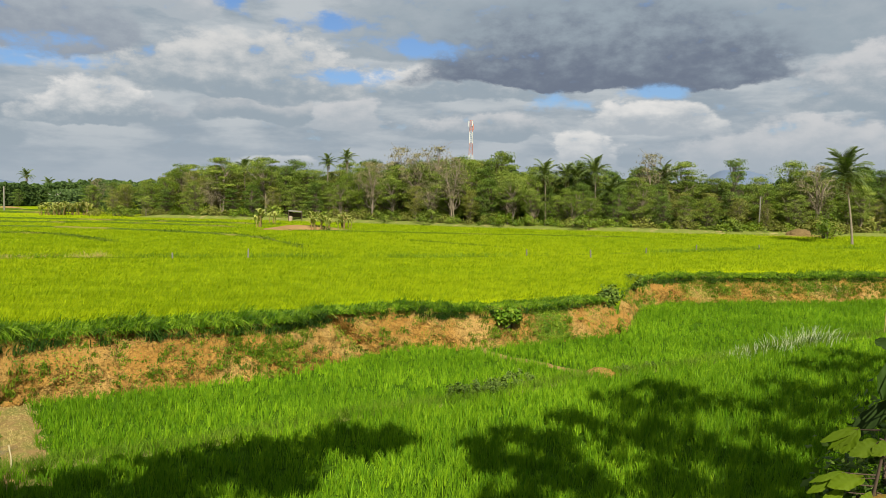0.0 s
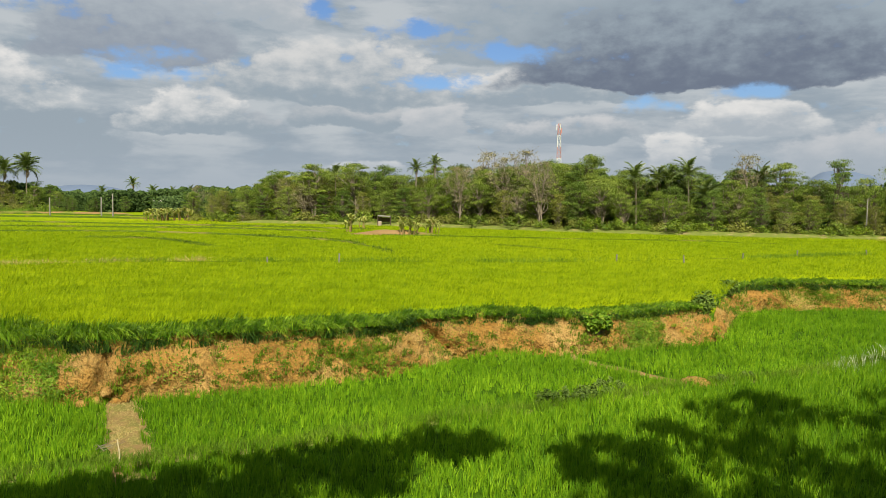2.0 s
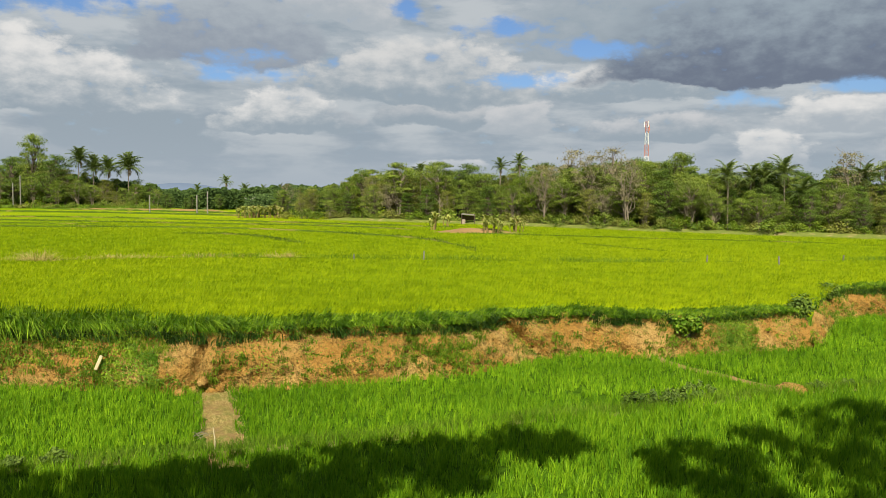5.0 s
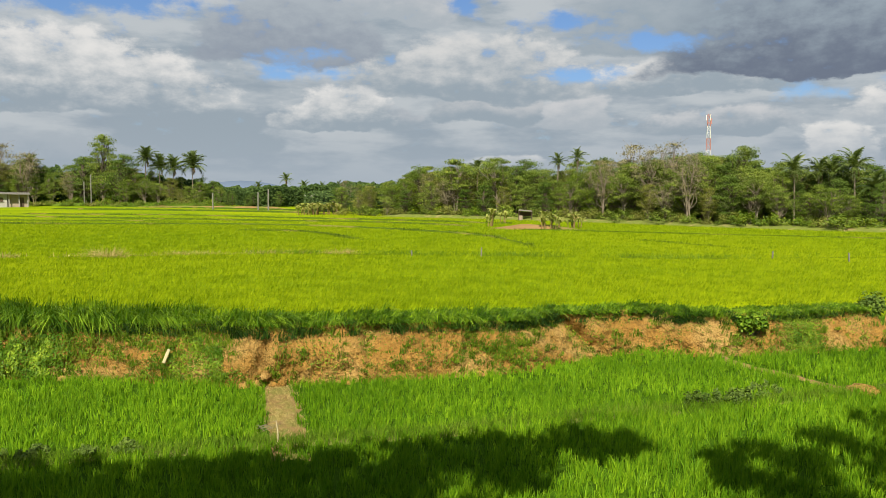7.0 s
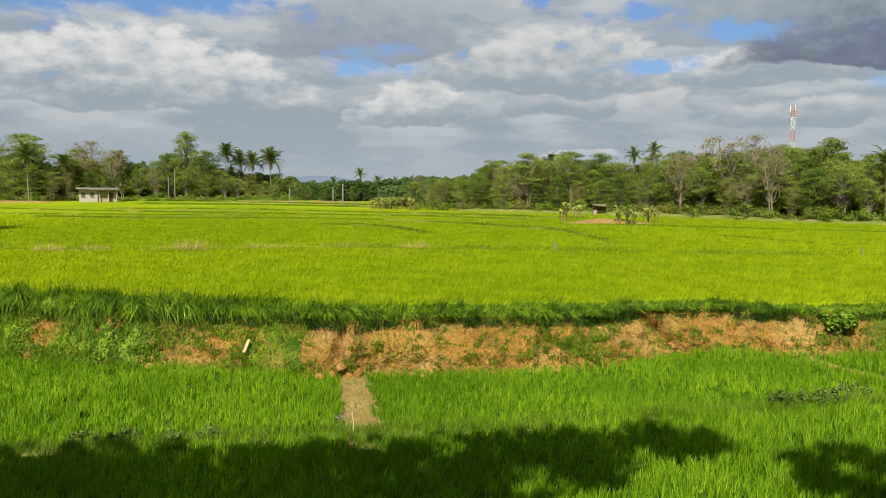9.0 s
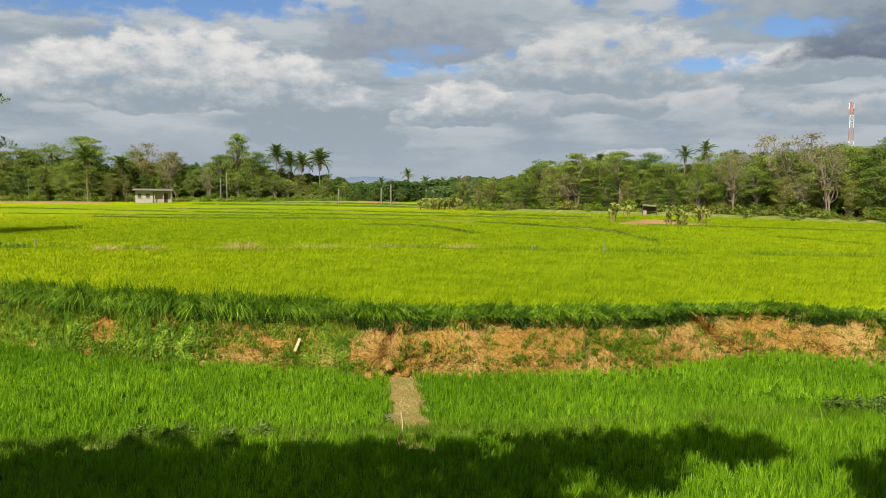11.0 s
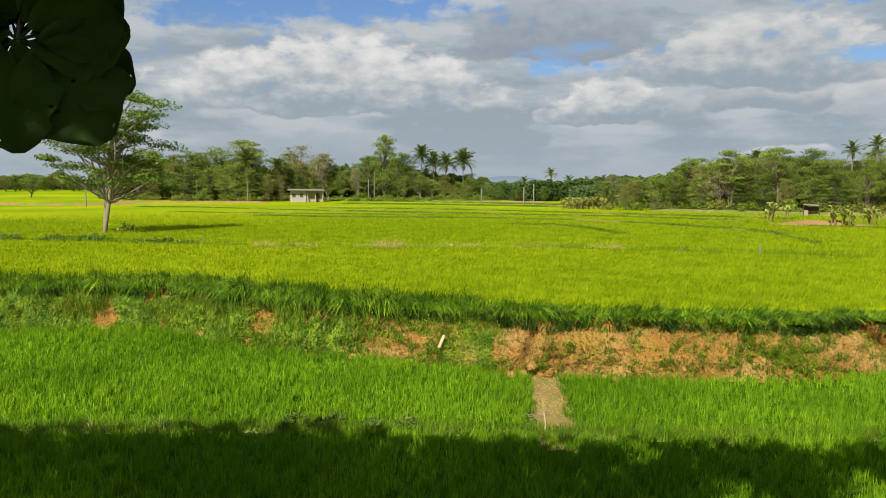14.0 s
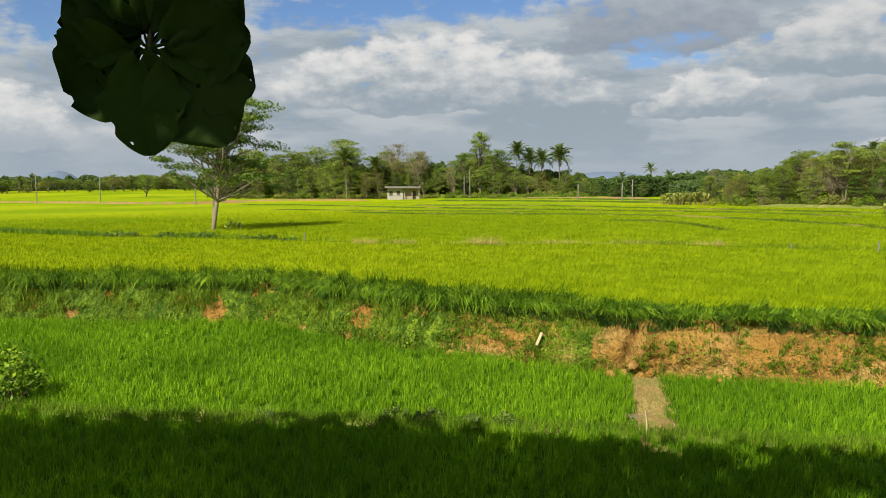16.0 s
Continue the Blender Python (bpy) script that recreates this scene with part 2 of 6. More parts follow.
TOP_Z = np.array([0.95, 1.0, 1.0, 1.0, 1.0, 1.1, 1.22, 1.28, 1.25, 1.25, 1.1])


def foot_range(a):
    return np.interp(a, FOOT_AZ, FOOT_R)


def bearing(x, y):
    return np.degrees(np.arctan2(-np.asarray(x, float), np.asarray(y, float)))


def field_height(x, y):
    """Soil height of the upper fields."""
    a, r = bearing(x, y), np.hypot(x, y)
    near = np.interp(a, TOP_AZ, TOP_Z)
    far = 1.02 + smooth(190, 420, r) * 2.8 * smooth(52, 64, a)
    return near + (far - near) * smooth(5, 45, r - foot_range(a))


def ground_height(x, y):
    a, r = bearing(x, y), np.hypot(x, y)
    verge = 2.55 * (1 - smooth(2.5, 5.5, r))
    behind = smooth(95, 130, np.abs(a - 20))
    low = verge + behind * (2.55 - verge) * (1 - smooth(30, 50, r))
    rim = np.maximum(foot_range(a), np.maximum(foot_range(a - 0.6), foot_range(a + 0.6)))
    return np.where(r > rim + 1.1, field_height(x, y), low)


def link_mesh(name, V, F, mat, parent=None, smooth_shade=False):
    """One mesh object from arrays: all faces of one size."""
    V, F = np.asarray(V, np.float32), np.asarray(F, np.int32)
    me = bpy.data.meshes.new(name)
    k = F.shape[1]
    me.vertices.add(len(V))
    me.vertices.foreach_set("co", V.ravel())
    me.loops.add(F.size)
    me.loops.foreach_set("vertex_index", F.ravel())
    me.polygons.add(len(F))
    me.polygons.foreach_set("loop_start", np.arange(0, F.size, k, dtype=np.int32))
    me.polygons.foreach_set("loop_total", np.full(len(F), k, np.int32))
    me.update(calc_edges=True)
    if smooth_shade:
        me.polygons.foreach_set("use_smooth", np.ones(len(F), bool))
    me.materials.append(mat)
    ob = new(name, me)
    ob.parent = parent
    return ob


def part(name, bm, mat, parent=None, label="", smooth_shade=False):
    """Links a bmesh as one mesh object under a thing or a part."""
    me = bpy.data.meshes.new(name)
    bm.to_mesh(me)
    bm.free()
    for p in me.polygons:
        p.use_smooth = smooth_shade
    me.materials.append(mat)
    ob = new(name, me)
    ob.parent = parent
    if label:
        tagged(ob, label)
    return ob


def grid_faces(rows, cols, wrap=False):
    i, j = np.meshgrid(np.arange(rows - 1), np.arange(cols if wrap else cols - 1), indexing="ij")
    k = (j + 1) % cols
    return np.stack([i * cols + j, i * cols + k, (i + 1) * cols + k, (i + 1) * cols + j], -1).reshape(-1, 4)


# ---- ground: one sheet out to the horizon ----
def ground_colour(n):
    pos = place(n)
    s = n.add("ShaderNodeSeparateXYZ")
    n.link(pos, s.inputs[0])
    # mud under the lower rice, darkened further for the shade between plants
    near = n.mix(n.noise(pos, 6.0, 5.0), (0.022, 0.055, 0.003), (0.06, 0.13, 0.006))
    v = n.add("ShaderNodeMapping")
    v.inputs["Scale"].default_value = (1.0, 1.0, 0.0)
    n.link(pos, v.inputs[0])
    broad = n.noise(v.outputs[0], 0.035, 4.0, 0.6)
    fine = n.noise(v.outputs[0], 2.2, 5.0, 0.7)
    rice = n.mix(n.step(broad, 0.35, 0.65), (0.17, 0.255, 0.002), (0.30, 0.36, 0.003))
    rice = n.mix(n.step(fine, 0.3, 0.75), n.mix(0.45, rice, (0.046, 0.092, 0.002)), rice)
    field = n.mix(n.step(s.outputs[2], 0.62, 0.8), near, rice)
    flat = n.add("ShaderNodeVectorMath", operation="LENGTH")
    n.link(v.outputs[0], flat.inputs[0])
    verge = n.mix(n.step(n.noise(pos, 1.1, 5.0), 0.42, 0.6), (0.069, 0.108, 0.015), (0.2, 0.146, 0.085))
    by_road = n.math("MAXIMUM", n.step(flat.outputs["Value"], 7.0, 5.0), n.step(s.outputs[1], 0.5, -2.0))
    return n.mix(by_road, field, verge)


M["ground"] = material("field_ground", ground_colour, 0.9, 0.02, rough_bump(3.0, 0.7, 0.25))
az_steps = np.unique(np.concatenate([np.linspace(-180, 180, 241)[:-1], np.linspace(-16, -12, 41), np.linspace(-40, 85, 251)]))
inner = np.concatenate([[0.00004, 0.006], np.linspace(0.02, 1.0, 30)])
rows = []
for u in inner:
    rows.append(foot_range(az_steps) * u)
rows[-1] = foot_range(az_steps) + 1.0
for extra in (1.15, 1.5, 2, 3.5, 6, 9, 13, 18, 25, 34, 45, 60, 80, 105, 135, 170, 220, 280, 360, 480, 700, 1100, 1800, 3000, 4600):
    rows.append(foot_range(az_steps) + extra)
rad = np.array(rows)
th = np.radians(az_steps)[None, :]
gx, gy = -np.sin(th) * rad, np.cos(th) * rad
gz = ground_height(gx, gy)
gz = gz + 0.15 * smooth(1.2, 2.0, rad - foot_range(az_steps)[None, :]) + 0.11 * smooth(10, 45, rad - foot_range(az_steps)[None, :])
gz[len(inner):len(inner) + 2] -= 0.08
gz = np.where(rad > foot_range(az_steps)[None, :] + 1.05, gz, gz + 0.05 * (fbm(gx * 0.7, gy * 0.7, 5) - 0.5))
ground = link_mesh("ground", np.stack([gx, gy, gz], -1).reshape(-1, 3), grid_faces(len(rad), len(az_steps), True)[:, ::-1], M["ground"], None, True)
tagged(ground, "paddy land with muddy soil and green rice canopy", "ground", kind="structure")

# ---- the eroded bank between the lower and the upper fields ----
plan_az = np.linspace(-48, 96, 3000)
px, py = -np.sin(np.radians(plan_az)) * foot_range(plan_az), np.cos(np.radians(plan_az)) * foot_range(plan_az)
arc = np.concatenate([[0], np.cumsum(np.hypot(np.diff(px), np.diff(py)))])
S_ALONG = np.arange(0, arc[-1], 0.045)
bx, by = np.interp(S_ALONG, arc, px), np.interp(S_ALONG, arc, py)
soft = np.ones(25) / 25
bx[12:-12], by[12:-12] = np.convolve(bx, soft, "valid"), np.convolve(by, soft, "valid")
tx, ty = np.gradient(bx), np.gradient(by)
tl = np.hypot(tx, ty)
nx, ny = ty / tl, -tx / tl                       # away from the standpoint
flip = np.sign(nx * bx + ny * by)
nx, ny = nx * flip, ny * flip
B_AZ = bearing(bx, by)
B_TOP = np.interp(B_AZ, TOP_AZ, TOP_Z)
BANK_ROWS = np.linspace(0, 1, 30)


def bank_point(k, v):
    """A place on the bank's face: k along it (index), v from foot 0 to crest 1."""
    s = S_ALONG[k]
    wide = 0.62 + 0.25 * (fbm(s * 0.25, 0 * s + 3, 11) - 0.5)
    lean = wide * (0.25 * v + 0.75 * v ** 2.2)
    bulge = 0.50 * (fbm(s * 0.45, v * 0.8, 21, 3) - 0.47) + 0.46 * (fbm(s * 1.7, v * 1.6, 31, 4) - 0.47) + 0.20 * (fbm(s * 5, v * 5, 41, 4) - 0.45) + 0.10 * (fbm(s * 13, v * 11, 43, 2) - 0.37)
    gully = -0.34 * smooth(0.60, 0.72, fbm(s * 0.9, v * 0.35 + s * 0.12, 51, 3)) * smooth(0.0, 0.3, v)
    hollow = -0.17 * smooth(0.25, 0.5, fbm(s * 0.8, 0 * s, 57)) * np.exp(-((v - 0.84) / 0.11) ** 2)
    fissure = -0.45 * np.exp(-((B_AZ[k] - 4.9 - 2.0 * v) / 0.32) ** 2) * smooth(0.0, 0.2, v) - 0.28 * np.exp(-((B_AZ[k] - 30.6 + 0.8 * v) / 0.35) ** 2) * smooth(0.9, 0.6, v)
    ledge = 0.10 * (np.floor(v * 4 + 1.5 * fbm(s * 0.6, 0 * s, 61)) / 4 - v)
    d = lean - (bulge + gully + hollow + fissure + ledge) * (0.35 + 0.65 * np.sin(np.pi * np.clip(v, 0.02, 0.98)))
    z = -0.06 + (B_TOP[k] + 0.06) * v + 0.03 * (fbm(s * 3, v * 3, 71) - 0.5)
    return np.stack([bx[k] + nx[k] * d, by[k] + ny[k] * d, z], -1)


ks = np.arange(len(S_ALONG))
bank_v = np.stack([bank_point(ks, np.full(len(ks), v)) for v in BANK_ROWS] + [bank_point(ks, np.full(len(ks), 1.0)) + np.stack([nx * 1.3, ny * 1.3, -0.03 + 0 * nx], -1)])
bank = link_mesh("bank", bank_v.reshape(-1, 3), grid_faces(len(bank_v), len(ks)), M["clay"], None, True)
tagged(bank, "eroded red clay bank with cracks and gullies", "bank", kind="structure")


# ---- grass, rice and weeds as blades ----
def blades(base, height, width, lean, rng, segments=2, curl=1.0, droop=0.28):
    """Tapered, bending blades. base (n,3), height, width, lean (n): metres. Returns vertices and triangles."""
    n = len(base)
    a = rng.uniform(0, 2 * np.pi, n)
    face = rng.uniform(0, 2 * np.pi, n)
    ld = np.stack([np.cos(a), np.sin(a)], -1) if not isinstance(lean, tuple) else lean[1]
    ln = lean[0] if isinstance(lean, tuple) else lean
    wd = np.stack([np.cos(face), np.sin(face)], -1)
    pts = []
    for i in range(segments + 1):
        u = i / segments
        c = base.copy()
        c[:, :2] += ld * (ln * u ** (1 + curl))[:, None]
        c[:, 2] += height * (u - droop * curl * u ** 3 * np.minimum(ln / height, 1.6))
        if i == segments:
            pts.append(c)
        else:
            w = (width * (1 - 0.65 * u ** 1.5) / 2)[:, None] * wd
            l, r = c.copy(), c.copy()
            l[:, :2] -= w
            r[:, :2] += w
            pts += [l, r]
    V = np.stack(pts, 1)
    k = V.shape[1]
    tri = []
    for i in range(segments):
        o = 2 * i
        if i < segments - 1:
            tri += [(o, o + 1, o + 3), (o, o + 3, o + 2)]
        else:
            tri.append((o, o + 1, o + 2))
    F = (np.arange(n) * k)[:, None, None] + np.array(tri)[None]
    return V.reshape(-1, 3), F.reshape(-1, 3)


def near_line(x, y, line):
    """Distance from each point to a polyline."""
    best = np.full(len(x), 1e9)
    for (ax, ay), (cx, cy) in zip(line[:-1], line[1:]):
        ux, uy = cx - ax, cy - ay
        t = np.clip(((x - ax) * ux + (y - ay) * uy) / (ux * ux + uy * uy), 0, 1)
        best = np.minimum(best, np.hypot(x - ax - t * ux, y - ay - t * uy))
    return best


DRAIN = [(-8.25, 14.9), (-7.25, 13.2), (-6.1, 11.4)]
PATH_MUD = [(0.9, 21.0), (1.7, 19.75), (2.5, 19.1), (3.1, 18.4), (3.75, 17.9)]
BUND = [(-18.5, 3.6), (-16.4, 4.8), (-14.0, 6.0), (-11.6, 7.8), (-8.9, 9.7), (-6.3, 11.3), (-4.0, 12.5), (-2.8, 13.4), (-1.4, 14.4), (0.2, 15.3), (1.7, 16.4), (3.7, 17.8), (5.8, 18.8), (8.1, 20.5), (10.8, 22.4), (13.7, 23.8), (19, 26.5)]
rng = np.random.default_rng(7)


def scatter(count, r0, r1, a0, a1, power=1.0):
    """Random places in a sector; power < 1 crowds them towards the near side."""
    a = np.radians(rng.uniform(a0, a1, count))
    u = rng.uniform(0, 1, count) ** power
    r = np.sqrt(r0 ** 2 + (r1 ** 2 - r0 ** 2) * u) if power == 1 else r0 + (r1 - r0) * u
    return -np.sin(a) * r, np.cos(a) * r


def wind(count):
    """Lean directions, mostly with the breeze from the left."""
    d = rng.normal(0, 0.8, (count, 2)) + np.array([0.75, 0.25])
    return d / np.hypot(*d.T)[:, None]


x, y = scatter(62000, 8.6, 38, -33, 76, 0.8)
a, r = bearing(x, y), np.hypot(x, y)
keep = (r < foot_range(a) - 0.02) & (near_line(x, y, DRAIN) > 0.22 + 0.22 * rng.random(len(x))) & (near_line(x, y, PATH_MUD) > 0.10 + 0.12 * rng.random(len(x))) & (near_line(x, y, BUND) > 0.10)
x, y = x[keep], y[keep]
# each hill is a fan of blades; those on the near side of the bund stand taller
nearside = (np.interp(bearing(x, y), [-40, -20, 0, 20, 40, 60, 76], [26, 21, 15.6, 12.9, 12.2, 13.4, 16]) > np.hypot(x, y)).astype(float)
tall = (0.23 + 0.08 * rng.random(len(x))) * (0.75 + 0.5 * fbm(x * 0.5, y * 0.5, 81)) * (0.85 + 0.22 * nearside)
COUNT = 10
m = len(x) * COUNT
foot = np.repeat(np.stack([x, y], -1), COUNT, 0)
fan = rng.normal(0, 1, (m, 2))
base = np.concatenate([foot + 0.022 * fan, np.zeros((m, 1))], 1)
toward_tip = fan + 0.6 * wind(m)
toward_tip /= np.hypot(*toward_tip.T)[:, None]
h = np.repeat(tall, COUNT) * (0.65 + 0.45 * rng.random(m))
V, F = blades(base, h, 0.009 + 0.007 * rng.random(m), (h * (0.10 + 0.40 * rng.random(m)), toward_tip), rng)
tagged(link_mesh("lower_rice", V, F, M["rice_low"]), "young bright green rice standing in the lower paddy", "rice", kind="stuff")

x, y = scatter(900000, 15, 108, -36, 78, 1.15)
a, r = bearing(x, y), np.hypot(x, y)
keep = (r > foot_range(a) + 1.25) & (rng.random(len(r)) > smooth(55, 108, r))
x, y, r = x[keep], y[keep], r[keep]
h = 0.07 + 0.075 * rng.random(len(x)) + 0.05 * fbm(x * 1.2, y * 1.2, 91)
V, F = blades(np.stack([x, y, field_height(x, y) + 0.15 + 0.11 * smooth(10, 45, r - foot_range(bearing(x, y)))], -1), h, (0.008 + 0.008 * rng.random(len(x))) * (0.7 + r / 40), (0.02 + 0.10 * rng.random(len(x)), wind(len(x))), rng, 1)
tagged(link_mesh("upper_rice", V, F, M["rice_high"]), "dense yellow-green rice in the upper field", "rice", kind="stuff")

# ---- bunds, drain and mud path in the lower paddy ----
def ribbon(name, line, half, rise, mat, seed, label, category, kind="structure"):
    """A low rounded ridge along a polyline on the lower field."""
    line = np.array(line, float)
    d = np.concatenate([[0], np.cumsum(np.hypot(*np.diff(line, axis=0).T))])
    s = np.arange(0, d[-1], 0.10)
    cx, cy = np.interp(s, d, line[:, 0]), np.interp(s, d, line[:, 1])
    k = np.ones(9) / 9
    if len(s) > 20:
        cx[4:-4], cy[4:-4] = np.convolve(cx, k, "valid"), np.convolve(cy, k, "valid")
    ux, uy = np.gradient(cx), np.gradient(cy)
    ul = np.hypot(ux, uy)
    ux, uy = ux / ul, uy / ul
    cols = np.linspace(-1, 1, 11)
    V = []
    for c in cols:
        w = half * (1 + 0.5 * (fbm(s * 0.8, 0 * s + c, seed) - 0.5))
        x, y = cx - uy * c * w, cy + ux * c * w
        V.append(np.stack([x, y, -0.03 + (rise + 0.03) * (1 - abs(c) ** 2.2) + 0.07 * (fbm(x * 3, y * 3, seed + 3) - 0.5)], -1))
    return tagged(link_mesh(name, np.array(V).reshape(-1, 3), grid_faces(len(cols), len(s)), mat, None, True), label, category, kind=kind)


ribbon("drain", [(-8.45, 15.25), *DRAIN, (-5.6, 10.6)], 0.40, 0.04, M["dirt"], 101, "dry silted drain of pale brown earth", "drain")
ribbon("mud_path", [*PATH_MUD, (4.4, 18.3)], 0.13, 0.06, M["dirt"], 111, "narrow trodden mud path between paddies", "path")
M["bund_soil"] = material("grassy_bund_soil", mottled((0.077, 0.115, 0.015), (0.193, 0.208, 0.054), 3.0, (0.277, 0.223, 0.1), 1.2, 0.55, 0.7), 0.95, 0.03, rough_bump(15.0, 0.8, 0.04))
ribbon("bund", BUND, 0.15, 0.06, M["bund_soil"], 121, "low grassy earth bund between paddies", "bund")


def along(line, n, spread):
    line = np.array(line, float)
    d = np.concatenate([[0], np.cumsum(np.hypot(*np.diff(line, axis=0).T))])
    s = rng.uniform(0, d[-1], n)
    return np.interp(s, d, line[:, 0]) + rng.normal(0, spread, n), np.interp(s, d, line[:, 1]) + rng.normal(0, spread, n)


x, y = along(BUND, 26000, 0.12)
V, F = blades(np.stack([x, y, 0.05 + 0 * x], -1), 0.10 + 0.17 * rng.random(len(x)) ** 2, 0.006 + 0.006 * rng.random(len(x)), 0.04 + 0.14 * rng.random(len(x)), rng)
tagged(link_mesh("bund_grass", V, F, M["bund_grass"]), "short pale grass growing along the earth bund", "grass", kind="stuff")

# dead straw trodden into the drain
x, y = along([(-8.2, 14.8), *DRAIN[1:]], 2600, 0.17)
V, F = blades(np.stack([x, y, 0.02 + 0 * x], -1), 0.02 + 0.06 * rng.random(len(x)), 0.006 + 0.005 * rng.random(len(x)), 0.05 + 0.12 * rng.random(len(x)), rng)
tagged(link_mesh("drain_straw", V, F, M["dry_grass"]), "trodden dead straw lying in the silted drain", "straw", kind="stuff")

# ---- long grass along the bank's crest, in tussocks that arch over the edge ----
def tussocks(k, v, back, size, count, reach, spread, segments=5, droop=1.35):
    """Tussocks rooted on the bank (index k, height v, metres back from the crest); size and reach per tussock."""
    root = bank_point(k, v) + np.stack([nx[k] * back, ny[k] * back, -0.04 + 0 * back], -1)
    k2 = np.repeat(k, count)
    m = len(k2)
    base = np.repeat(root, count, 0) + np.concatenate([rng.normal(0, spread, (m, 2)), np.zeros((m, 1))], 1)
    long_ = np.repeat(size, count) * (0.45 + 0.55 * rng.random(m))
    fan = np.repeat(rng.normal(0, 0.7, len(k)) + np.interp(B_AZ[k], [38, 50], [1.6, 0.5]), count) + rng.normal(0, 0.55, m)
    d = np.stack([-nx[k2] + fan * ny[k2], -ny[k2] - fan * nx[k2]], -1)
    d /= np.hypot(*d.T)[:, None]
    lean = long_ * np.repeat(reach, count) * (0.12 + 0.88 * rng.random(m))
    return blades(base, long_, 0.014 + 0.016 * rng.random(m), (lean, d), rng, segments, 1.0, droop)


BANK_STRETCH = np.nonzero((B_AZ > -35) & (B_AZ < 79))[0]
n = 2100
k = rng.choice(BANK_STRETCH, n)
back = rng.uniform(-0.14, 0.85, n)
leafy_side = smooth(32, 46, B_AZ[k])
clump = fbm(S_ALONG[k] * 1.3, back * 1.5, 131)
size = (0.27 + 0.22 * rng.random(n) + 0.65 * (clump - 0.42)) * (1 + 0.55 * leafy_side) * np.interp(B_AZ[k], [-30, -5, 12, 20], [0.62, 0.62, 0.78, 1.0])
reach = (1.0 + 0.7 * rng.random(n)) * (1 - 0.15 * smooth(0.0, 0.5, back)) * (1 + 0.1 * leafy_side)
open_spot = np.minimum(np.abs(B_AZ[k] + 5.15) / 0.9, np.abs(B_AZ[k] + 13.5) / 0.6)
size = size * (0.45 + 0.55 * smooth(0.4, 1.2, open_spot))
V, F = tussocks(k, np.ones(n), back, np.maximum(size, 0.20), 46, reach, 0.085, 5, 0.95)
tagged(link_mesh("crest_grass", V, F, M["long_grass"]), "long arching green grass hanging over the bank's edge", "grass", kind="stuff")

# darker under-layer of grass; its colour stands in for shade inside the tussocks
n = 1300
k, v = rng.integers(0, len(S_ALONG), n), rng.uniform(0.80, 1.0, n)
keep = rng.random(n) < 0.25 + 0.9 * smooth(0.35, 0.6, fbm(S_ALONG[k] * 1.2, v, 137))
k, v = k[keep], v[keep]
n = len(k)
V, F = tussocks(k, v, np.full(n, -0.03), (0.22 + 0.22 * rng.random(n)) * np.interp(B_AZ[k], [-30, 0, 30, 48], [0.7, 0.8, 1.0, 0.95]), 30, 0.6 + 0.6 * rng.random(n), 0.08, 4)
tagged(link_mesh("crest_sedge", V, F, M["crest_shade"]), "dark green under-grass, coloured for the shade beneath the bank's crest", "grass", kind="stuff")

# hanging grass further down the overgrown stretches of the face
n = 13000
k, v = rng.choice(BANK_STRETCH, n), rng.uniform(0.08, 1, n)
a = B_AZ[k]
w = 1.0 * smooth(41, 48, a) + 0.55 * smooth(28, 40, a) * smooth(0.35, 0.8, v) + 3.0 * np.exp(-((a - 30.6 - 4.2 * v) / 1.5) ** 2) + 1.2 * np.exp(-((a - 37.2) / 1.3) ** 2 - ((v - 0.2) / 0.22) ** 2) + 1.3 * np.exp(-((a - 12.4) / 2.3) ** 2 - ((v - 0.5) / 0.22) ** 2) \
    + 0.25 * smooth(-14, -18, a) * smooth(0.3, 0.6, v) + 0.6 * np.exp(-((a + 8.7) / 1.0) ** 2) + 0.20 + 0.4 * smooth(0.75, 0.95, v)
w *= 1 - 0.97 * np.exp(-((a - 50.1) / 1.5) ** 4 - ((v - 0.55) / 0.3) ** 4)
w *= 1 - 0.7 * np.exp(-((a - 56.5) / 2.0) ** 2 - ((v - 0.3) / 0.25) ** 2)
keep = rng.random(n) < w * smooth(0.28, 0.56, fbm(S_ALONG[k] * 1.1, v * 2.5, 141))
k, v = k[keep], v[keep]
n = len(k)
size = (0.13 + 0.18 * rng.random(n)) * (0.9 + 0.35 * smooth(37, 46, B_AZ[k]) * smooth(0.1, 0.6, v))
V, F = tussocks(k, v, np.zeros(n), size, 16, 0.5 + 0.7 * rng.random(n), 0.05, 4)
tagged(link_mesh("bank_grass", V, F, M["short_grass"]), "tufts of green grass rooted in the clay bank", "grass", kind="stuff")


def leaves(pos, normal, size, ratio, rng_, fold=0.25):
    """Folded diamond leaves at pos, lying across normal. Four vertices and two triangles each."""
    n_ = len(pos)
    t = rng_.normal(size=(n_, 3))
    t -= normal * (t * normal).sum(1)[:, None]
    t /= np.linalg.norm(t, axis=1)[:, None] + 1e-9
    b = np.cross(normal, t)
    s = size[:, None]
    tip, root = pos + t * s * 0.5, pos - t * s * 0.5
    l, r = pos + b * s * ratio * 0.5 - normal * s * fold * 0.3, pos - b * s * ratio * 0.5 - normal * s * fold * 0.3
    V_ = np.stack([root, l, tip, r], 1).reshape(-1, 3)
    F_ = (np.arange(n_) * 4)[:, None, None] + np.array([(0, 2, 1), (0, 3, 2)])[None]
    return V_, F_.reshape(-1, 3)


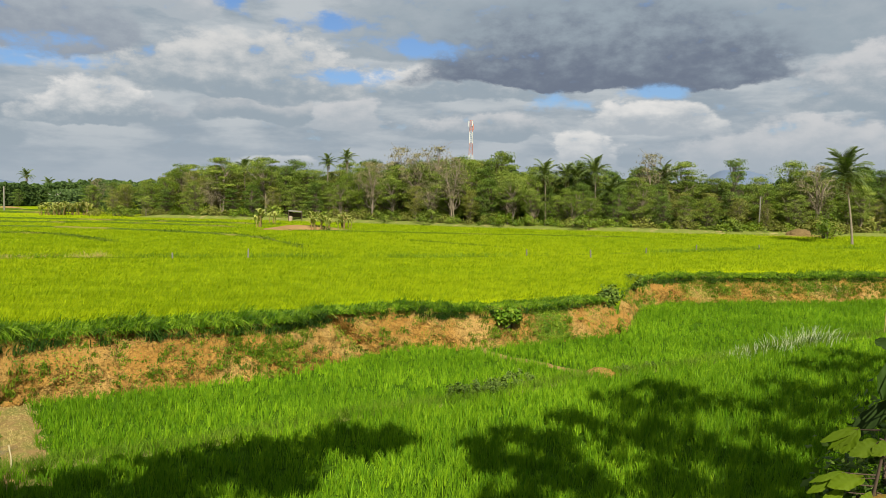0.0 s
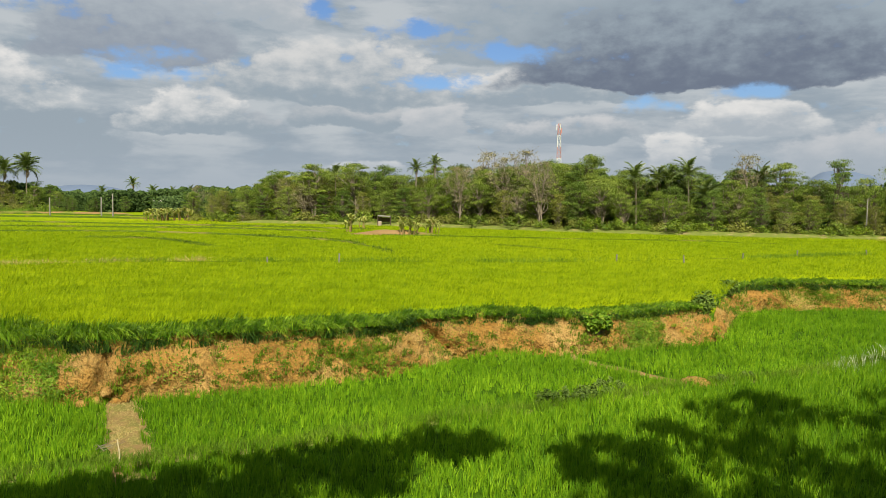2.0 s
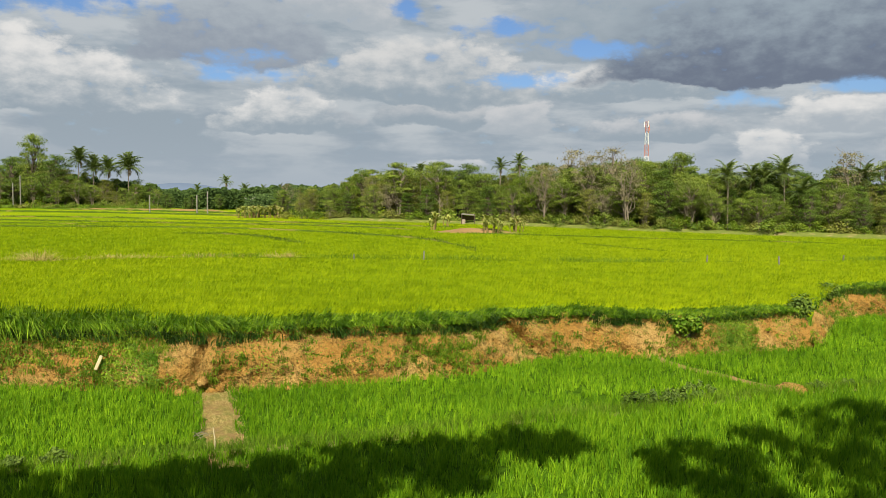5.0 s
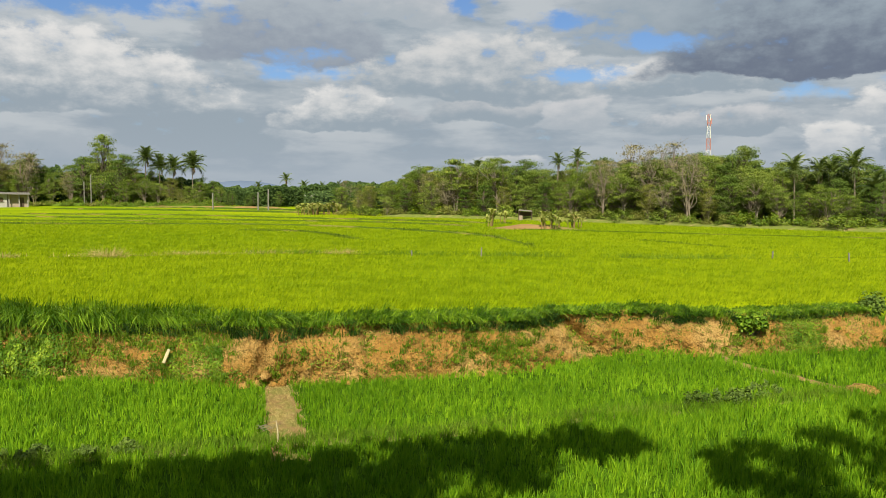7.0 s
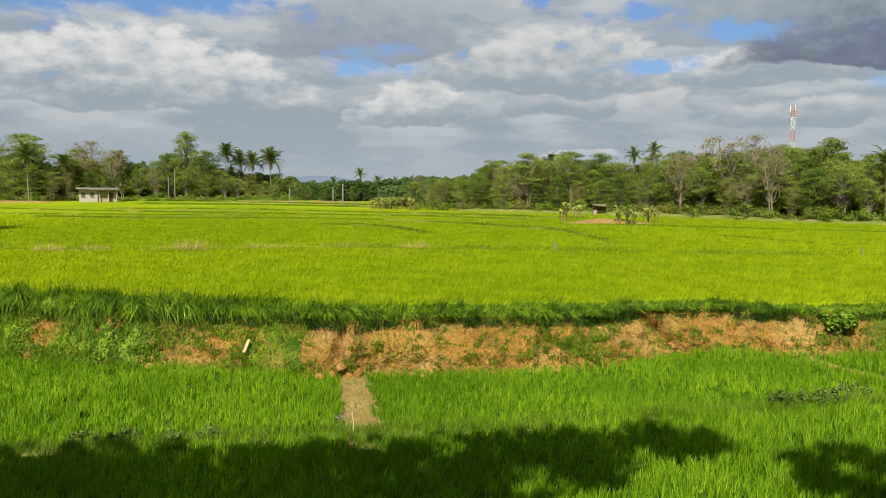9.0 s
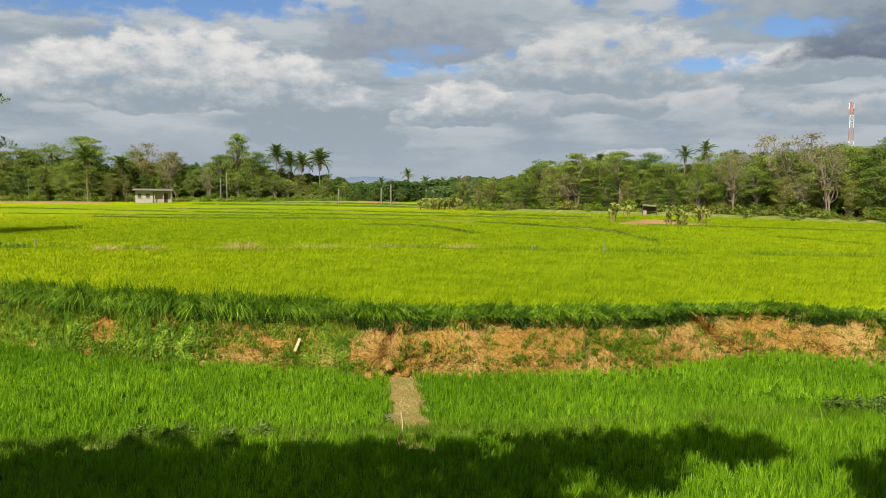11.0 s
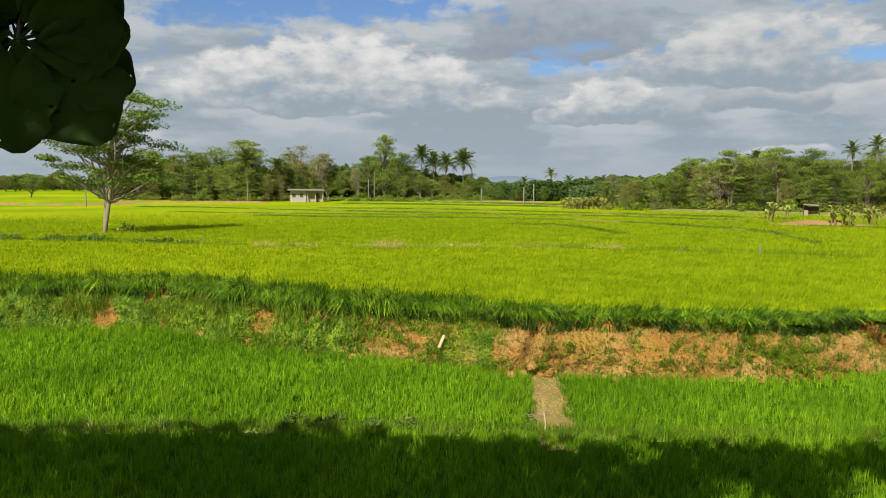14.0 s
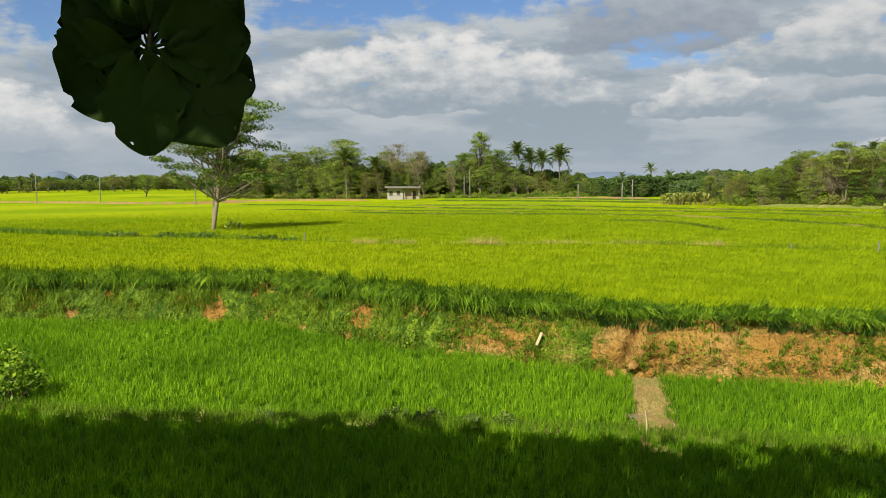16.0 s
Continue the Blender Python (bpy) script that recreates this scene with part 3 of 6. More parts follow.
# creeping weeds on the face
n = 420000
k, v = rng.choice(BANK_STRETCH, n), rng.uniform(0.0, 1, n)
a = B_AZ[k]
w = 1.2 * smooth(42, 47, a) * smooth(0.95, 0.6, v) + 0.12 * smooth(36, 39, a) * smooth(0.3, 0.6, v) + 0.75 * np.exp(-((a - 31.0 - 3.8 * v) / 1.7) ** 2) * smooth(1.0, 0.7, v) + 0.5 * np.exp(-((a - 36.8) / 1.6) ** 2 - ((v - 0.15) / 0.3) ** 2) + 0.055 + 0.02 * np.exp(-((a - 12.4) / 2.8) ** 2) \
    + 0.10 * smooth(-14, -16, a) * smooth(0.2, 0.5, v) + 0.7 * np.exp(-((a + 8.6) / 0.9) ** 2) + 0.16 * smooth(0.12, 0.0, v) + 0.05 * smooth(40, 46, a) * smooth(0.5, 0.8, v)
w *= 1 - 0.97 * np.exp(-((a - 50.1) / 1.4) ** 4 - ((v - 0.55) / 0.32) ** 4)
w *= 1 - 0.8 * np.exp(-((a - 56.5) / 2.0) ** 2 - ((v - 0.35) / 0.3) ** 2)
keep = rng.random(n) < w * smooth(0.34, 0.60, fbm(S_ALONG[k] * 1.6, v * 2.2, 151)) * 1.5
k, v = k[keep], v[keep]
n = len(k)
out = np.stack([-nx[k], -ny[k], 0.5 + 0 * k], -1) + rng.normal(0, 0.7, (n, 3))
out /= np.linalg.norm(out, axis=1)[:, None]
pos = bank_point(k, v) + out * (0.02 + 0.10 * rng.random(n))[:, None]
V, F = leaves(pos, out, (0.026 + 0.045 * rng.random(n)) * (1 + 0.5 * smooth(40, 50, B_AZ[k])), 0.45, rng)
tagged(link_mesh("creeping_weeds", V, F, M["weed"]), "creeping green weeds spreading over the clay", "weed", kind="stuff")

# dry straw and roots on the bare clay
n = 44000
k, v = rng.choice(BANK_STRETCH, n), rng.uniform(0.05, 0.98, n)
keep = (rng.random(n) < (0.15 + 0.85 * smooth(0.4, 0.6, fbm(S_ALONG[k] * 0.8, v, 161))) * (1 - 0.8 * smooth(41, 48, B_AZ[k])))
k, v = k[keep], v[keep]
n = len(k)
ld = np.stack([-nx[k], -ny[k]], -1) + rng.normal(0, 0.7, (n, 2))
V, F = blades(bank_point(k, v), 0.04 + 0.10 * rng.random(n), 0.006 + 0.006 * rng.random(n), (0.05 + 0.18 * rng.random(n), ld / np.hypot(*ld.T)[:, None]), rng, 2, 1.6)
M["straw"] = material("dead_straw", leafy((0.123, 0.092, 0.019), (0.416, 0.339, 0.1), 0.0, (0.7, (0.115, 0.154, 0.023))), 0.8, 0.05)
tagged(link_mesh("dry_straw", V, F, M["straw"]), "dry straw and dead roots clinging to the bank", "straw", kind="stuff")

# ---- trees ----
M["bark"] = material("bark", mottled((0.069, 0.054, 0.039), (0.154, 0.127, 0.096), 6.0), 0.9, 0.1, rough_bump(25.0, 0.7, 0.03))
M["palm_bark"] = material("palm_bark", mottled((0.131, 0.108, 0.077), (0.262, 0.223, 0.169), 4.0), 0.9, 0.05, rough_bump(18.0, 0.6, 0.03))
M["pale_bark"] = material("pale_bark", mottled((0.131, 0.108, 0.077), (0.293, 0.246, 0.185), 3.0), 0.9, 0.1, rough_bump(20.0, 0.6, 0.03))
M["leaf_mid"] = material("mid_green_leaf", leafy((0.065, 0.12, 0.010), (0.33, 0.41, 0.06), 0.3, None, 0.45, 0.9), 0.55, 0.12, None, 0.2)
M["leaf_dark"] = material("dark_green_leaf", leafy((0.035, 0.08, 0.008), (0.17, 0.25, 0.035), 0.25, None, 0.3), 0.55, 0.10, None, 0.15)
M["leaf_olive"] = material("olive_leaf", leafy((0.11, 0.135, 0.018), (0.34, 0.35, 0.07), 0.25, None, 0.4, 0.9), 0.55, 0.15, None, 0.2)
M["leaf_bright"] = material("bright_leaf", leafy((0.069, 0.146, 0.005), (0.223, 0.293, 0.015), 0.4, None, 0.3), 0.5, 0.3, None, 0.25)
M["leaf_sparse"] = material("withered_leaf", leafy((0.154, 0.146, 0.062), (0.339, 0.308, 0.169), 0.3, None, 0.4), 0.7, 0.2, None, 0.2)
M["frond"] = material("palm_frond", leafy((0.039, 0.077, 0.012), (0.146, 0.193, 0.031), 0.3, None, 0.4), 0.4, 0.4, None, 0.15)
M["dead_frond"] = material("dead_frond", leafy((0.123, 0.085, 0.039), (0.262, 0.2, 0.1), 0.3), 0.8, 0.1)
M["banana"] = material("banana_leaf", leafy((0.19, 0.25, 0.04), (0.46, 0.47, 0.13), 0.6, (2.2, (0.42, 0.33, 0.14))), 0.5, 0.15, None, 0.3)


def tube(points, radii, sides=7):
    """A tapered tube through points: vertices and quads."""
    P, R_ = np.array(points, float), np.array(radii, float)
    T = np.gradient(P, axis=0)
    T /= np.linalg.norm(T, axis=1)[:, None] + 1e-9
    ref = np.where(np.abs(T[:, 2:3]) < 0.9, np.array([[0, 0, 1.0]]), np.array([[1.0, 0, 0]]))
    A = np.cross(T, ref)
    A /= np.linalg.norm(A, axis=1)[:, None] + 1e-9
    B_ = np.cross(T, A)
    t = np.linspace(0, 2 * np.pi, sides, endpoint=False)
    V_ = P[:, None] + R_[:, None, None] * (np.cos(t)[None, :, None] * A[:, None] + np.sin(t)[None, :, None] * B_[:, None])
    return V_.reshape(-1, 3), grid_faces(len(P), sides, True)


def join(parts):
    V_, F_, o = [], [], 0
    for v, f in parts:
        V_.append(v)
        F_.append(np.asarray(f) + o)
        o += len(v)
    return np.concatenate(V_), np.concatenate(F_)


def bend(p, q, sag, g, steps=6):
    """A slightly crooked line from p to q."""
    p, q = np.array(p, float), np.array(q, float)
    u = np.linspace(0, 1, steps)[:, None]
    w = g.normal(0, sag, 3)
    return p + (q - p) * u + np.sin(np.pi * u) * w


def empty(name, m=None):
    ob = new(name)
    if m is not None:
        ob.matrix_basis = m
    return ob


def broadleaf(H, g, low, wide, clumps, per, leaf, size, bark, trunk_r=0.028, tiers=False, sparse=False, shape=1.0, taper=0.75, flat=0.55, stems=1):
    """A tree of height H: crooked stems, limbs to each clump, and a crown of many small leaves."""
    tree = empty("tree")
    spines, wood = [], []
    for s in range(stems):
        a_ = 6.28 * s / stems + g.uniform(0, 1.5)
        out = 0.0 if stems == 1 else wide * 0.45
        top = np.array([g.normal(0, 0.04 * H) + out * H * np.cos(a_), g.normal(0, 0.04 * H) + out * H * np.sin(a_), (0.88 - 0.1 * s) * H])
        foot = np.array([0.02 * H * np.cos(a_), 0.02 * H * np.sin(a_), -0.1]) * (stems > 1) + np.array([0, 0, -0.1 * (stems == 1)])
        spines.append(bend(foot, top, 0.035 * H, g, 9))
        wood.append(tube(spines[-1], np.linspace(trunk_r, trunk_r * 0.25, 9) * H * (1 if stems == 1 else 0.75)))
    LV, LF, o = [], [], 0
    for i in range(clumps):
        u = (i + 0.5) / clumps
        zc = low + (1 - low) * u
        prof = (np.sin(np.pi * min(max((zc - low) / (1 - low) * 0.86 + 0.10, 0), 1)) ** 0.7) * wide * shape
        if tiers:
            zc = low + (1 - low) * (np.floor(u * 5) + 0.5) / 5 + g.uniform(-0.05, 0.05)
            prof = wide * (1.05 - taper * (zc - low) / (1 - low))
        a_ = 2.4 * i + g.uniform(-0.5, 0.5)
        rad_ = prof * g.uniform(0.3, 1.05)
        c = np.array([np.cos(a_) * rad_ * H, np.sin(a_) * rad_ * H, min(zc + g.normal(0, 0.03), 0.98) * H])
        spine = min(spines, key=lambda sp: np.hypot(*(sp[6, :2] - c[:2])))
        start = spine[min(8, max(2, int((zc - 0.18) * 9)))]
        wood.append(tube(bend(start, c, 0.03 * H, g, 5), np.linspace(trunk_r * 0.40, trunk_r * 0.08, 5) * H, 5))
        cr = g.uniform(0.05, 0.105) * H * (1.0 + wide * 0.6)
        m_ = int(per * g.uniform(0.5, 1.4))
        d = g.normal(size=(m_, 3))
        d /= np.linalg.norm(d, axis=1)[:, None]
        rr = g.random(m_) ** (0.5 if not sparse else 0.8)
        sq = np.array([1.35, 1.35, 0.35 if tiers else flat])
        p = c + d * sq * (cr * rr)[:, None]
        nrm = d * 0.45 + np.array([0, 0, 0.55]) + g.normal(0, 0.42, (m_, 3))
        nrm /= np.linalg.norm(nrm, axis=1)[:, None]
        v_, f_ = leaves(p, nrm, size * g.uniform(0.6, 1.3, m_) * H / 6, 0.62, g)
        LV.append(v_)
        LF.append(f_ + o)
        o += len(v_)
        if sparse:
            for _ in range(4):
                e = c + g.normal(0, cr * 0.7, 3)
                wood.append(tube(bend(c, e, 0.01 * H, g, 3), np.array([0.10, 0.07, 0.03]) * trunk_r * H, 4))
    wv, wf = join(wood)
    link_mesh("trunk", wv, wf, bark, tree, True)
    link_mesh("crown", np.concatenate(LV), np.concatenate(LF), leaf, tree)
    return tree


def crown_only(H, g, clumps, per, leaf, size, wide=0.7):
    """A shrub without a visible stem above the ground: short stems and a low leafy dome."""
    bush = empty("shrub")
    wood, LV, LF, o = [], [], [], 0
    for i in range(clumps):
        a_, rad_ = g.uniform(0, 6.28), wide * np.sqrt(g.random())
        c = np.array([np.cos(a_) * rad_, np.sin(a_) * rad_, g.uniform(0.25, 0.85) * (1 - 0.45 * (rad_ / wide) ** 2)]) * H
        wood.append(tube(bend((c[0] * 0.3, c[1] * 0.3, -0.03), c, 0.05 * H, g, 4), np.linspace(0.014, 0.004, 4) * H, 5))
        m_ = int(per * g.uniform(0.6, 1.3))
        d = g.normal(size=(m_, 3))
        d /= np.linalg.norm(d, axis=1)[:, None]
        p = c + d * (0.26 * H * g.random(m_) ** 0.5)[:, None]
        p[:, 2] = np.maximum(p[:, 2], 0.02)
        nrm = d * 0.6 + np.array([0, 0, 0.6]) + g.normal(0, 0.4, (m_, 3))
        nrm /= np.linalg.norm(nrm, axis=1)[:, None]
        v_, f_ = leaves(p, nrm, size * g.uniform(0.6, 1.3, m_), 0.6, g)
        LV.append(v_)
        LF.append(f_ + o)
        o += len(v_)
    wv, wf = join(wood)
    link_mesh("stem", wv, wf, M["bark"], bush, True)
    link_mesh("foliage", np.concatenate(LV), np.concatenate(LF), leaf, bush)
    return bush


FAR_AWAY = pose(0, 0, -500)
g = np.random.default_rng(21)
KINDS = []
for make, label, weight in (
    (lambda: broadleaf(6, g, 0.10, 0.28, 52, 218, M["leaf_mid"], 0.119, M["bark"]), "bushy mid-green tree in the wood's edge", 4),
    (lambda: broadleaf(6, g, 0.28, 0.27, 48, 209, M["leaf_mid"], 0.119, M["pale_bark"], 0.022, stems=2), "green tree with two pale stems", 5),
    (lambda: broadleaf(6, g, 0.48, 0.34, 40, 228, M["leaf_mid"], 0.112, M["pale_bark"], 0.02, stems=2, flat=0.45), "tall spreading green tree with pale stems", 5),
    (lambda: broadleaf(6, g, 0.12, 0.27, 50, 218, M["leaf_dark"], 0.119, M["bark"]), "dense dark green tree in the wood", 5),
    (lambda: broadleaf(6, g, 0.25, 0.26, 44, 190, M["leaf_olive"], 0.112, M["pale_bark"], 0.02, stems=2), "olive-green tree with thin foliage", 4),
    (lambda: broadleaf(6, g, 0.40, 0.26, 30, 70, M["leaf_sparse"], 0.130, M["pale_bark"], 0.02, sparse=True, stems=2), "half-bare tree with withered pale leaves", 2),
    (lambda: broadleaf(6, g, 0.25, 0.28, 44, 161, M["leaf_dark"], 0.112, M["bark"], tiers=True), "dark green tree with level tiers of branches", 2),
    (lambda: broadleaf(6, g, 0.08, 0.29, 50, 171, M["leaf_bright"], 0.119, M["bark"]), "light green young tree in the wood's edge", 2),
):
    ob = make()
    tagged(ob, label, "tree", "trees of the wood")
    ob.matrix_basis = FAR_AWAY
    KINDS.append((ob, weight))
SHRUBS = []
for leaf, label in ((M["leaf_mid"], "low green shrub at the wood's edge"), (M["leaf_bright"], "light green shrub at the field's edge"), (M["leaf_olive"], "dull olive shrub at the wood's edge")):
    ob = crown_only(1.5, g, 16, 46, leaf, 0.17)
    tagged(ob, label, "shrub", "shrubs along the wood")
    ob.matrix_basis = FAR_AWAY
    SHRUBS.append(ob)


def at(az_, r_):
    a_ = math.radians(az_)
    return -math.sin(a_) * r_, math.cos(a_) * r_


def stand(az_, r_):
    x_, y_ = at(az_, r_)
    return x_, y_, float(field_height(x_, y_)) + 0.24 * float(smooth(10, 45, r_ - foot_range(az_)))


def put_copy(ob, az_, r_, size, turn, drop=0.0):
    x_, y_, z_ = stand(az_, r_)
    return copy_thing(ob, pose(x_, y_, z_ - drop, 0, 0, turn) @ Matrix.Diagonal((*size, 1)))


# the wood: its front edge and the height of its top over the horizon, by bearing
EDGE_AZ, EDGE_R = [-36, -29, -24, -16.8, -8.9, 0, 11.7, 19.4, 24.7, 27], [76, 72, 69, 67.5, 67.5, 72, 84, 90, 97, 108]
TOPS_AZ = [-36, -29, -25.6, -22.6, -20.3, -17.8, -14.7, -12.8, -9, -6.7, -4.7, -1.8, 1.1, 3.6, 6, 9.3, 12.5, 15.6, 18.7, 20.4, 22.0, 23.6, 24.4, 25.2, 27]
TOPS_EL = [2.0, 1.9, 2.3, 1.3, 1.3, 1.3, 2.2, 2.0, 1.6, 1.9, 2.7, 3.0, 3.0, 2.5, 2.2, 1.9, 2.0, 2.1, 1.85, 1.1, 0.85, 1.1, 0.7, 0.2, -0.1]
LEFT_AZ, LEFT_R = [32.6, 35, 38, 41, 46, 50, 57, 60], [150, 155, 158, 168, 172, 170, 205, 215]
LEFT_TOP_AZ = [32.4, 33.1, 35, 37, 38.9, 40.3, 41.5, 43.3, 45.1, 46.8, 48.5, 50.2, 51.7, 55.5, 57.9, 60]
LEFT_TOP_EL = [0.2, 0.8, 1.1, 1.4, 2.2, 2.6, 2.1, 2.1, 2.3, 2.6, 2.2, 2.9, 2.7, 2.8, 2.6, 1.8]
pool = [ob for ob, w_ in KINDS for _ in range(w_)]


def wood(a0, a1, step, row_gap, rows_, edge, tops):
    for row in range(rows_):
        a_ = a0 + g.uniform(0, step)
        while a_ < a1:
            r_ = float(np.interp(a_, *edge)) + row * row_gap + g.uniform(-0.8, 1.2)
            z_ = stand(a_, r_)[2]
            full = 4.2 + r_ * math.tan(math.radians(float(np.interp(a_, *tops)))) - z_
            share = (0.66, 0.85, 0.95, 1.0)[min(row, 3)] * g.uniform(0.74, 1.08)
            h_ = max(full * share, 1.6) / 6
            w_ = h_ * g.uniform(0.95, 1.3)
            put_copy(pool[g.integers(len(pool))], a_, r_, (w_, w_, h_), g.uniform(0, 360))
            a_ += step * g.uniform(0.7, 1.3)


wood(-35, 25.5, 1.55, 3.0, 4, (EDGE_AZ, EDGE_R), (TOPS_AZ, TOPS_EL))
wood(32.8, 59, 1.15, 4.5, 3, (LEFT_AZ, LEFT_R), (LEFT_TOP_AZ, LEFT_TOP_EL))
for a_ in np.arange(-35, 24, 0.95):
    s_ = g.uniform(0.5, 1.15)
    put_copy(SHRUBS[g.integers(3)], a_ + g.uniform(-0.3, 0.3), float(np.interp(a_, EDGE_AZ, EDGE_R)) - g.uniform(0.3, 2.0), (s_ * 1.2, s_ * 1.2, s_), g.uniform(0, 360))
for a_ in np.arange(33, 58, 0.8):
    s_ = g.uniform(0.7, 1.4)
    put_copy(SHRUBS[g.integers(3)], a_ + g.uniform(-0.3, 0.3), float(np.interp(a_, LEFT_AZ, LEFT_R)) - g.uniform(2, 5), (s_ * 1.4, s_ * 1.4, s_), g.uniform(0, 360))

for a_ in np.arange(33.5, 45, 0.55):
    s_ = g.uniform(0.35, 0.75)
    put_copy(SHRUBS[1 + g.integers(2)], a_ + g.uniform(-0.25, 0.25), float(np.interp(a_, LEFT_AZ, LEFT_R)) - g.uniform(4, 9), (s_ * 2.2, s_ * 2.0, s_), g.uniform(0, 360))

# tall single trees that stand over the wood
for kind, a_, extra, el_, w_ in ((0, 40.3, 3, 3.75, 0.75), (3, 39.1, 1, 2.4, 1.2), (3, 41.6, 1, 2.2, 1.2), (5, 3.3, 5, 3.3, 0.9), (5, 0.8, 5, 3.4, 1.0), (5, -14.7, 5, 2.95, 0.9), (6, -20.3, 3, 2.7, 0.8), (0, -4.2, 4, 3.1, 1.0), (5, 46.6, 5, 2.95, 1.2), (5, 2.2, 2.5, 2.9, 0.9), (5, -0.6, -0.4, 2.6, 0.9), (5, -25.4, 1, 2.1, 1.1), (5, 5.4, 0, 2.2, 0.9), (5, 44.9, 0, 2.4, 1.2), (2, 50.3, 3, 3.3, 1.2), (2, 16.0, 2, 2.3, 1.1), (2, 13.0, 2, 2.4, 1.1)):
    r_ = float(np.interp(a_, EDGE_AZ, EDGE_R) if a_ < 27 else np.interp(a_, LEFT_AZ, LEFT_R)) + extra
    h_ = (4.2 + r_ * math.tan(math.radians(el_)) - stand(a_, r_)[2]) / 6
    put_copy(KINDS[kind][0], a_, r_, (h_ * w_, h_ * w_, h_), 40 * a_)



# the first of each kind takes a place in the second rank of the wood
for i, (ob, _) in enumerate(KINDS):
    a_ = -31 + 7.1 * i
    r_ = float(np.interp(a_, EDGE_AZ, EDGE_R)) + 6.5
    x_, y_, z_ = stand(a_, r_)
    ob.matrix_basis = pose(x_, y_, z_, 0, 0, 30 * i)
for i, ob in enumerate(SHRUBS):
    x_, y_, z_ = stand(-20 + 14 * i, float(np.interp(-20 + 14 * i, EDGE_AZ, EDGE_R)) - 1.5)
    ob.matrix_basis = pose(x_, y_, z_)


# ---- palms ----
def frond_mesh(length, g_, pairs=20):
    """A feather leaf: arching midrib with drooping leaflets on both sides."""
    u = np.linspace(0, 1, 9)
    rib = np.stack([length * (u - 0.12 * u ** 3), 0 * u, length * (0.30 * u - 0.60 * u ** 2.2)], -1)
    parts_ = [tube(rib, np.linspace(0.022, 0.004, 9) * length, 4)]
    V_, F_, o = [], [], 0
    for i in range(pairs):
        w = 0.10 + 0.9 * i / pairs
        c = np.array([np.interp(w, u, rib[:, j]) for j in range(3)])
        ln = length * 0.30 * (np.sin(np.pi * min(w * 0.85 + 0.12, 1)) ** 0.6) * g_.uniform(0.85, 1.1)
        for s in (-1, 1):
            tip = c + np.array([ln * 0.45, s * ln * 0.72, -ln * g_.uniform(0.12, 0.5)])
            mid = c + (tip - c) * 0.5 + np.array([0, 0, ln * 0.10])
            wd = np.array([length * 0.018, 0, 0])
            V_.append(np.array([c - wd, c + wd, mid + wd * 0.9, mid - wd * 0.9, tip + wd * 0.15, tip - wd * 0.15]))
            F_ += [(o, o + 1, o + 2, o + 3), (o + 3, o + 2, o + 4, o + 5)]
            o += 6
    parts_.append((np.concatenate(V_), np.array(F_)))
    return join(parts_)


g = np.random.default_rng(5)
FROND_V = [frond_mesh(1.0, g) for _ in range(2)]
frond_data = []
for fv, ff in FROND_V:
    ob = link_mesh("frond", fv, ff, M["frond"])
    frond_data.append(ob.data)
    bpy.data.objects.remove(ob)
ob = link_mesh("dead_frond", *FROND_V[0], M["dead_frond"])
dead_data = ob.data
bpy.data.objects.remove(ob)


def palm(az_, r_, crown_z, reach, lean, label, count=18, seed=1, dead=2):
    """A coconut palm: ringed trunk up to crown_z and a head of fronds of that reach."""
    x_, y_, z_ = stand(az_, r_)
    q = np.random.default_rng(seed)
    tree = empty("palm_tree", pose(x_, y_, z_))
    H = crown_z - z_
    u = np.linspace(0, 1, 40)
    line = np.stack([lean[0] * u ** 1.4, lean[1] * u ** 1.4, H * u - 0.1], -1)
    radii = (0.034 - 0.014 * u + 0.02 * np.exp(-u * 22)) * H ** 0.72 * 0.75 * (1 + 0.05 * (np.arange(40) % 2))
    v_, f_ = tube(line, radii, 9)
    link_mesh("trunk", v_, f_, M["palm_bark"], tree, True)
    head = line[-1]
    for i in range(count):
        ob_ = new("frond", frond_data[i % 2])
        ob_.parent = tree
        up_ = 84 - 112 * (i / count) + q.uniform(-8, 8)
        s_ = reach * q.uniform(0.85, 1.1)
        ob_.matrix_basis = pose(*head, 0, 0, 137.5 * i + q.uniform(-12, 12)) @ pose(0, 0, 0, q.uniform(-15, 15), -up_, 0) @ Matrix.Diagonal((s_, s_, s_, 1))
    for i in range(dead):
        ob_ = new("dead_frond", dead_data)
        ob_.parent = tree
        ob_.matrix_basis = pose(*head, 0, 0, 95 * i + q.uniform(-20, 20)) @ pose(0, 0, 0, 0, 62 + q.uniform(-8, 8), 0) @ Matrix.Diagonal((reach * 0.6,) * 3 + (1,))
    bm = bmesh.new()
    for i in range(7):
        a_ = 0.9 * i
        bmesh.ops.create_icosphere(bm, subdivisions=1, radius=0.065 * reach, matrix=Matrix.Translation(Vector(head) + Vector((0.10 * reach * math.cos(a_), 0.10 * reach * math.sin(a_), -0.10 * reach - 0.02 * (i % 3)))))
    part("coconut_bunch", bm, M["leaf_olive"], tree, "cluster of ripening coconuts")
    return tagged(tree, label, "palm", "coconut palms")


